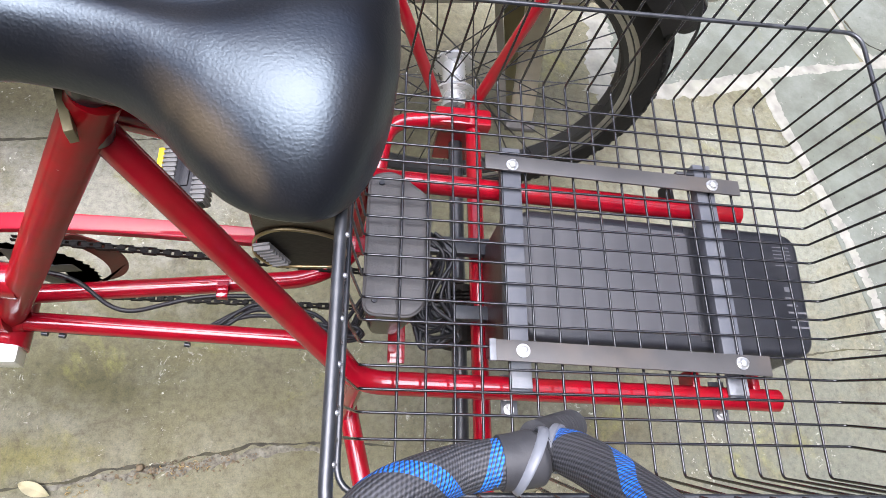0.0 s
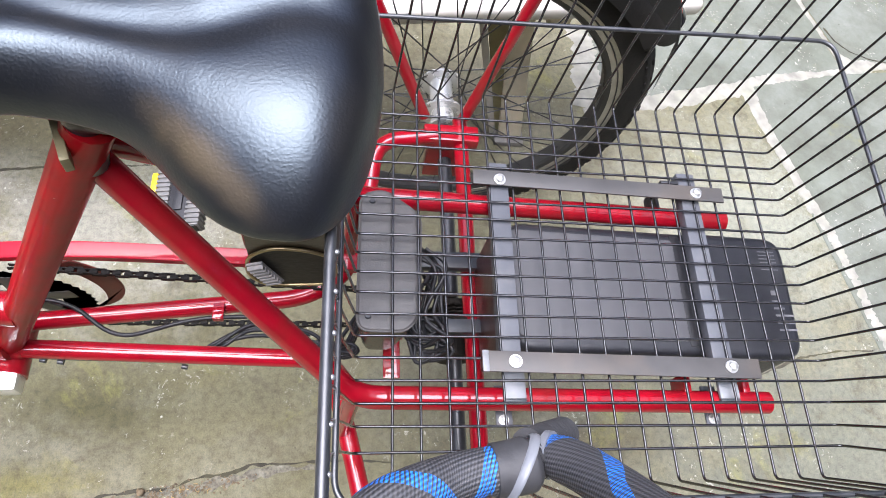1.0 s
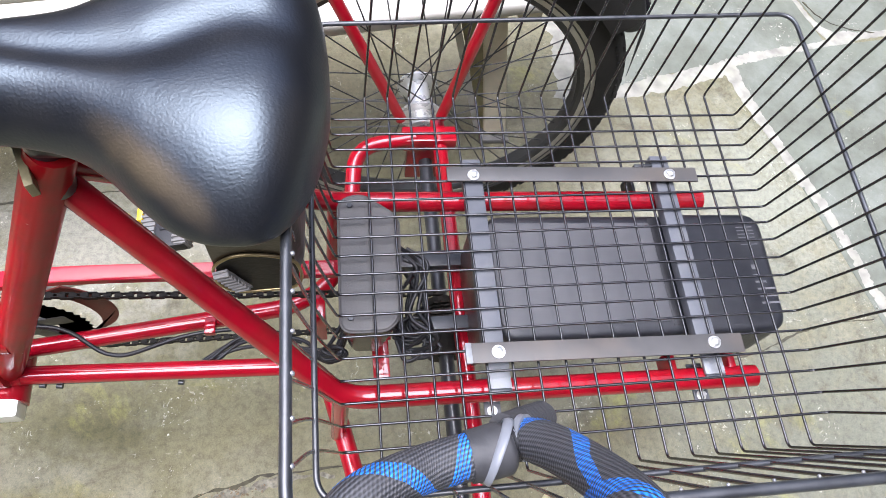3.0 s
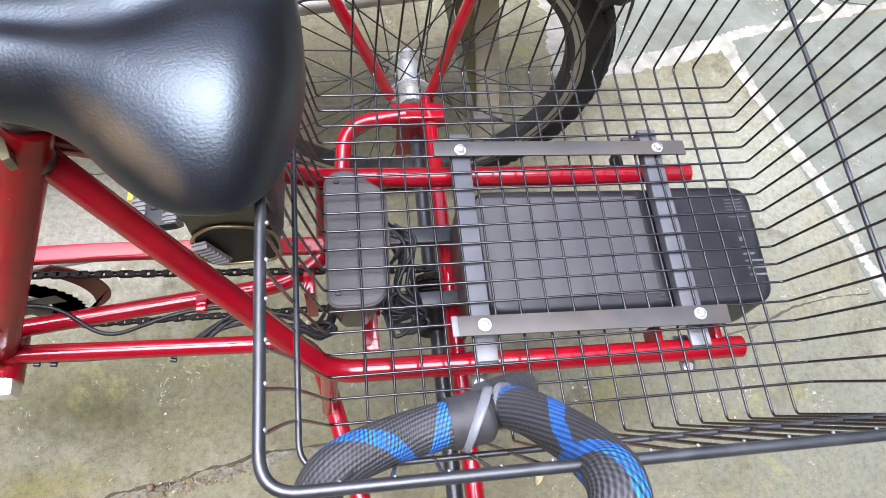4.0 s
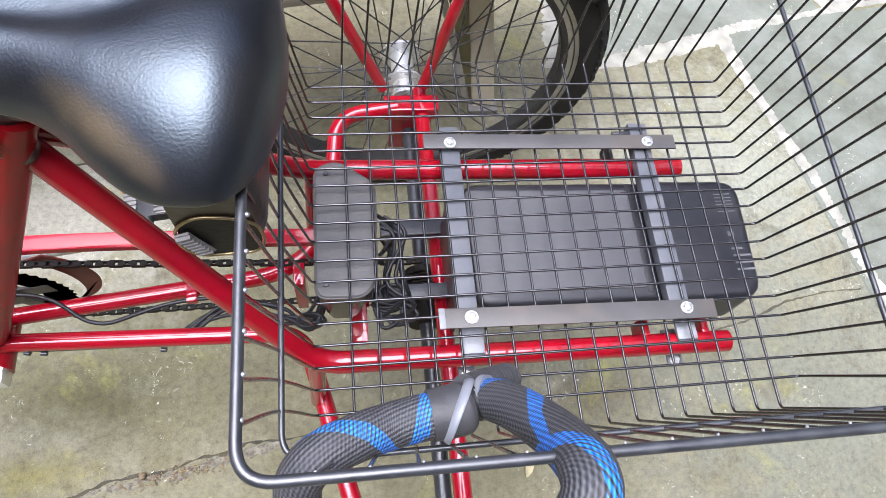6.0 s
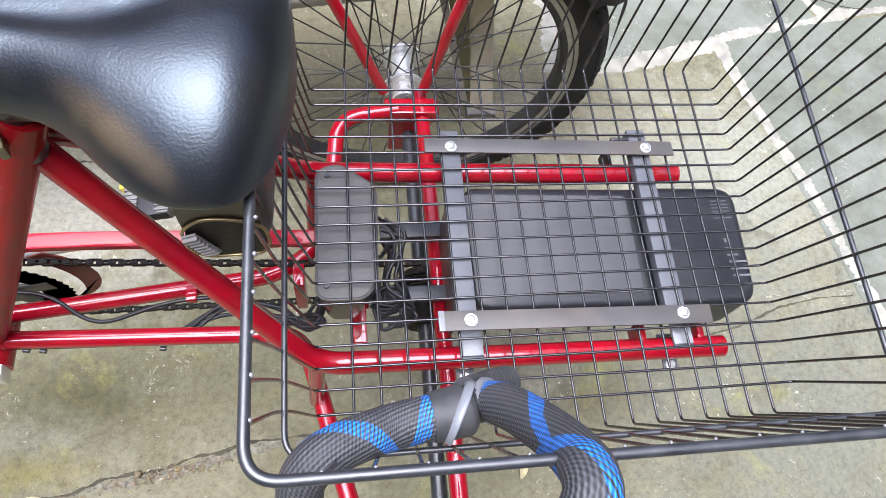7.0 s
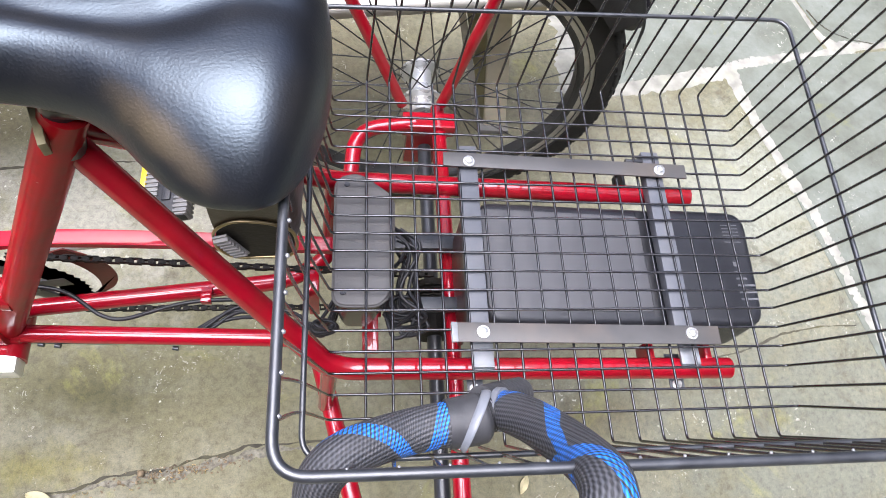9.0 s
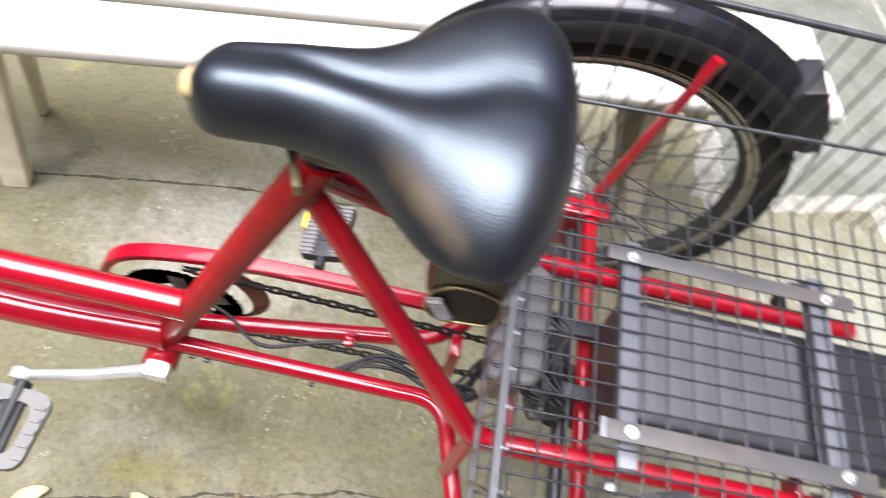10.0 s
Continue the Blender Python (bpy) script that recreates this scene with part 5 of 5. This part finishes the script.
def lock_parts():
    left = curve_points([(-0.036, -0.2065, 0.722), (-0.048, -0.2079, 0.722), (-0.0651, -0.2099, 0.721), (-0.0843, -0.2138, 0.722), (-0.1054, -0.2205, 0.729), (-0.1255, -0.2284, 0.733),
                         (-0.139, -0.2367, 0.73), (-0.1475, -0.2465, 0.716), (-0.1495, -0.26, 0.69), (-0.144, -0.278, 0.655), (-0.126, -0.296, 0.64), (-0.09, -0.31, 0.64)], 8)
    right = curve_points([(-0.009, -0.1965, 0.716), (-0.0029, -0.1996, 0.722), (0.0059, -0.2099, 0.742), (0.0121, -0.2227, 0.766), (0.0164, -0.2358, 0.79), (0.0182, -0.2488, 0.815), (0.0177, -0.2607, 0.838), (0.016, -0.271, 0.854),
                          (0.0125, -0.284, 0.86), (0.004, -0.297, 0.848), (-0.012, -0.308, 0.81), (-0.03, -0.315, 0.76), (-0.048, -0.317, 0.7), (-0.06, -0.314, 0.66), (-0.09, -0.31, 0.64)], 8)
    sleeve(left, lambda t: 0.0172, (((1.05, 0.0), (0.25, 0.015), (0.0, 0.021), (-0.25, 0.033), (-0.45, 0.05), (-0.52, 0.15), (-1.6, 0.35)), ((-0.75, 0.0), (-0.25, 0.05), (0.0, 0.071), (0.22, 0.097), (0.36, 0.13), (2.3, 0.35))))
    sleeve(right, lambda t: 0.0166 - 0.002 * max(0.0, 1 - t * 30), (((0.15, 0.0), (-0.1, 0.009), (-0.3, 0.022), (-0.25, 0.047), (-0.02, 0.095), (0.06, 0.13), (0.25, 0.168), (2.0, 0.45)), ((0.7, 0.03), (0.28, 0.095), (0.06, 0.13), (-0.22, 0.168), (-2.0, 0.45))))
    # boot at the end of one arm, flaring towards the joint
    bm = bmesh.new()
    sweep(bm, curve_points([(-0.052, -0.2082, 0.7225), (-0.042, -0.207, 0.7225), (-0.031, -0.205, 0.7225), (-0.0225, -0.2025, 0.7215)], 6), lambda t: 0.0176 + 0.0012 * t - 0.02 * max(0, t - 0.85), 28, flat=(1.0, 1.08))
    boot = part("boot", bm, LOCK_PLASTIC, lock, "black rubber boot of the lock")
    band = []
    for k in range(29):
        a = math.pi * (k / 28 * 1.1 - 0.08)
        band.append((-0.031 + 0.0108 * math.cos(a), -0.2055 + 0.0214 * math.cos(a), 0.7222 + 0.0194 * math.sin(a)))
    part("trim_band", tube(band, 0.0029, 10, flat=(1.35, 0.45)), LOCK_TRIM, boot, "light grey curved trim band")
    ribs = lambda t, k: 0.0007 * max(0.0, math.sin(2 * math.pi * k * t)) ** 0.5
    neck = [Vector((-0.031, -0.203, 0.718)).lerp(Vector((-0.009, -0.1965, 0.716)), k / 40) for k in range(41)]
    part("neck", tube(neck, lambda t: 0.015 + ribs(t, 5), 24), BLACK_PLASTIC, lock, "ribbed black neck of the lock")
    a, b = Vector((-0.0105, -0.1962, 0.7155)), Vector((-0.0065, -0.1975, 0.7185))
    part("collar", tube([a, b], 0.0172, 28), LOCK_TRIM, lock, "grey trim ring")
    # ribbed stub behind the joint
    p0, p1 = Vector((-0.022, -0.19, 0.712)), Vector((0.024, -0.172, 0.668))
    bm = tube([p0.lerp(p1, k / 60) for k in range(61)], lambda t: 0.0135 - 0.0006 * t + (ribs(t, 13) if t > 0.35 else 0.0) - 0.02 * max(0.0, t - 0.96), 24)
    part("lock_end", bm, LOCK_PLASTIC, lock, "dark ribbed end of the lock")


lock_parts()

# ---- bench behind the tricycle ----
bench = thing("garden_bench", (-0.4, 0.55, 0), "cream painted slatted bench on tapered legs", "bench")


def bench_parts():
    m = Matrix.Translation((-0.4, 0.461, 0)) @ Matrix.Rotation(radians(9.3), 4, "Z")
    for k in range(2):
        bm = bmesh.new()
        box(bm, (-0.95, 0.0 + k * 0.135, 0.395), (0.87, 0.115 + k * 0.135, 0.425), 0.013, m, 4)
        part("slat", bm, CREAM, bench)
    for x in (-0.665, 0.68):
        bm = bmesh.new()
        xb = x - math.copysign(0.06, x)
        box(bm, (xb - 0.02, 0.02, 0.36), (xb + 0.02, 0.235, 0.395), 0.003, m)
        part("bearer", bm, CREAM_LEG, bench)
        for y0, y1 in ((0.05, 0.03), (0.2, 0.22)):
            if x > 0 and y0 < 0.1:
                continue
            bm = bmesh.new()
            slim = 0.35 if y0 > 0.1 else 1.0
            w0, w1, lean = 0.026 * slim, 0.036 * slim, math.copysign(0.06, x)
            vs = [m @ Vector(q) for q in ((x - lean - w1, y0 - 0.016, 0.36), (x - lean + w1, y0 - 0.016, 0.36), (x - lean + w1, y0 + 0.016, 0.36), (x - lean - w1, y0 + 0.016, 0.36),
                                          (x - w0, y1 - 0.014, 0.0), (x + w0, y1 - 0.014, 0.0), (x + w0, y1 + 0.014, 0.0), (x - w0, y1 + 0.014, 0.0))]
            v = [bm.verts.new(q) for q in vs]
            for f in ((0, 1, 2, 3), (7, 6, 5, 4), (0, 4, 5, 1), (1, 5, 6, 2), (2, 6, 7, 3), (3, 7, 4, 0)):
                bm.faces.new([v[q] for q in f])
            bmesh.ops.recalc_face_normals(bm, faces=bm.faces)
            bmesh.ops.bevel(bm, geom=bm.edges[:], offset=0.003, segments=2, affect="EDGES")
            part("leg", bm, CREAM_LEG, bench)
    # splayed channel leg: narrow flange, set-back web, broad face, foot
    def board(top, foot, dy, mt=CREAM_LEG):
        bm = bmesh.new()
        q = []
        for d in (0.0, dy):
            q += [bm.verts.new((top[0], top[2] + d, 0.394)), bm.verts.new((top[1], top[2] + d, 0.394)), bm.verts.new((foot[1], foot[2] + d, 0.0)), bm.verts.new((foot[0], foot[2] + d, 0.0))]
        for f in ((0, 1, 2, 3), (7, 6, 5, 4), (1, 0, 4, 5), (2, 1, 5, 6), (3, 2, 6, 7), (0, 3, 7, 4)):
            bm.faces.new([q[k] for k in f])
        bmesh.ops.recalc_face_normals(bm, faces=bm.faces)
        bmesh.ops.bevel(bm, geom=bm.edges[:], offset=0.002, segments=2, affect="EDGES")
        return bm

    lg = part("leg", board((0.126, 0.17, 0.63), (0.188, 0.238, 0.591), 0.016), CREAM_LEG, bench, "weathered cream channel leg, splayed")
    part("flange", board((0.057, 0.072, 0.63), (0.17, 0.184, 0.609), 0.014), CREAM, lg)
    part("web", board((0.074, 0.126, 0.645), (0.184, 0.19, 0.618), 0.006), WEB_OLIVE, lg, "olive-stained web set back between the flanges")
    bm = bmesh.new()
    box(bm, (0.176, 0.578, 0.0005), (0.242, 0.612, 0.014), 0.004)
    part("foot", bm, STRAP_GREY, lg, "worn grey foot cap")


bench_parts()


# ---- plain unseen walls, added round the yard to shape sky light and reflections ----
def unseen_wall(name, lo, hi, label):
    bm = bmesh.new()
    box(bm, lo, hi, 0.01)
    return tagged(part(name, bm, WALL_MAT), label, "wall", kind="structure")


unseen_wall("unseen_wall_north", (-4.0, 2.7, -0.1), (3.6, 2.9, 2.9), "unseen plain brown plastered wall behind the bench, added to narrow the sky")
unseen_wall("wall_east", (3.4, -3.0, -0.1), (3.6, 2.7, 6.0), "plain brown plastered house wall beside the slabs")
unseen_wall("unseen_wall_south", (-4.0, -3.2, -0.1), (3.6, -3.0, 5.0), "unseen plain brown plastered wall along the yard, added to narrow the sky")
unseen_wall("unseen_wall_west", (-4.2, -3.2, -0.1), (-4.0, 2.9, 3.0), "unseen plain brown plastered wall across the yard, added to narrow the sky")


# ---- loose bits ----
def leaf(at, size, turn, label):
    bm = bmesh.new()
    rows = []
    for i in range(13):
        t = i / 12
        w = size * 0.19 * math.sin(math.pi * t) ** 0.8 + 0.0004
        z = 0.003 + 0.006 * math.sin(math.pi * t) + 0.002 * math.sin(t * 9)
        rows.append([bm.verts.new((size * (t - 0.5), w * s, z + 0.004 * abs(s))) for s in (-1, -0.5, 0, 0.5, 1)])
    for p, q in zip(rows, rows[1:]):
        for k in range(4):
            bm.faces.new((p[k], q[k], q[k + 1], p[k + 1]))
    bmesh.ops.transform(bm, matrix=Matrix.Translation(at) @ Matrix.Rotation(radians(turn), 4, "Z"), verts=bm.verts)
    bmesh.ops.solidify(bm, geom=bm.faces[:], thickness=0.0006)
    ob = part("fallen_leaf", bm, LEAF)
    return tagged(ob, label, "leaf", group="fallen leaves")


leaf((-0.776, -0.185, 0), 0.06, 28, "dry yellow leaf lying on the concrete")
leaf((0.195, -0.175, 0), 0.034, 65, "small pale leaf lying on the concrete under the basket")
leaf((-0.6, -0.165, 0), 0.05, -20, "pale curled leaf lying on the concrete")

bm = bmesh.new()
rnd = random.Random(12)
for k in range(160):
    x = rnd.gauss(-0.40, 0.06)
    y = -0.134 + (x + 0.41) * 0.16 + rnd.gauss(0, 0.007)
    q = rnd.uniform(0.0008, 0.0026)
    m = Matrix.Translation((x, y, 0.0015 + q * 0.2)) @ Euler((rnd.uniform(-0.5, 0.5), rnd.uniform(-0.5, 0.5), rnd.uniform(0, 6))).to_matrix().to_4x4()
    box(bm, (-q, -q * 0.6, -q * 0.25), (q, q * 0.6, q * 0.25), 0, m)
tagged(part("leaf_litter", bm, CHIPS, smooth=False), "brown leaf crumbs gathered along the crack", "litter", kind="stuff")
# curled tan seed husks
bm = bmesh.new()
for k in range(20):
    x = rnd.choice((rnd.gauss(-0.42, 0.02), rnd.gauss(-0.40, 0.012), rnd.gauss(-0.36, 0.01), rnd.gauss(-0.535, 0.012)))
    y = -0.136 + (x + 0.41) * 0.22 + rnd.gauss(0, 0.005)
    r, a0, z = rnd.uniform(0.002, 0.0055), rnd.uniform(0, 6), rnd.uniform(0.002, 0.004)
    arc = [(x + r * math.cos(a0 + t * 0.5), y + r * math.sin(a0 + t * 0.5) * 0.8, z + 0.0012 * math.sin(t)) for t in range(rnd.randint(4, 7))]
    sweep(bm, arc, rnd.uniform(0.0007, 0.0014), 5, flat=(1.0, 0.6))
tagged(part("seed_husks", bm, HUSK), "curled tan seed husks lying in the crack", "litter", kind="stuff")
bm = bmesh.new()
bmesh.ops.create_icosphere(bm, subdivisions=2, radius=0.008)
bmesh.ops.transform(bm, matrix=Matrix.Translation((-0.452, -0.131, 0.005)) @ Matrix.Diagonal((0.8, 0.8, 0.6, 1)), verts=bm.verts)
for v in bm.verts:
    v.co += Vector((0, 0, 0.0015 * noise.noise(v.co * 300)))
tagged(part("dry_seed_pod", bm, CHIPS), "small dark brown seed pod beside the crack", "seed pod")
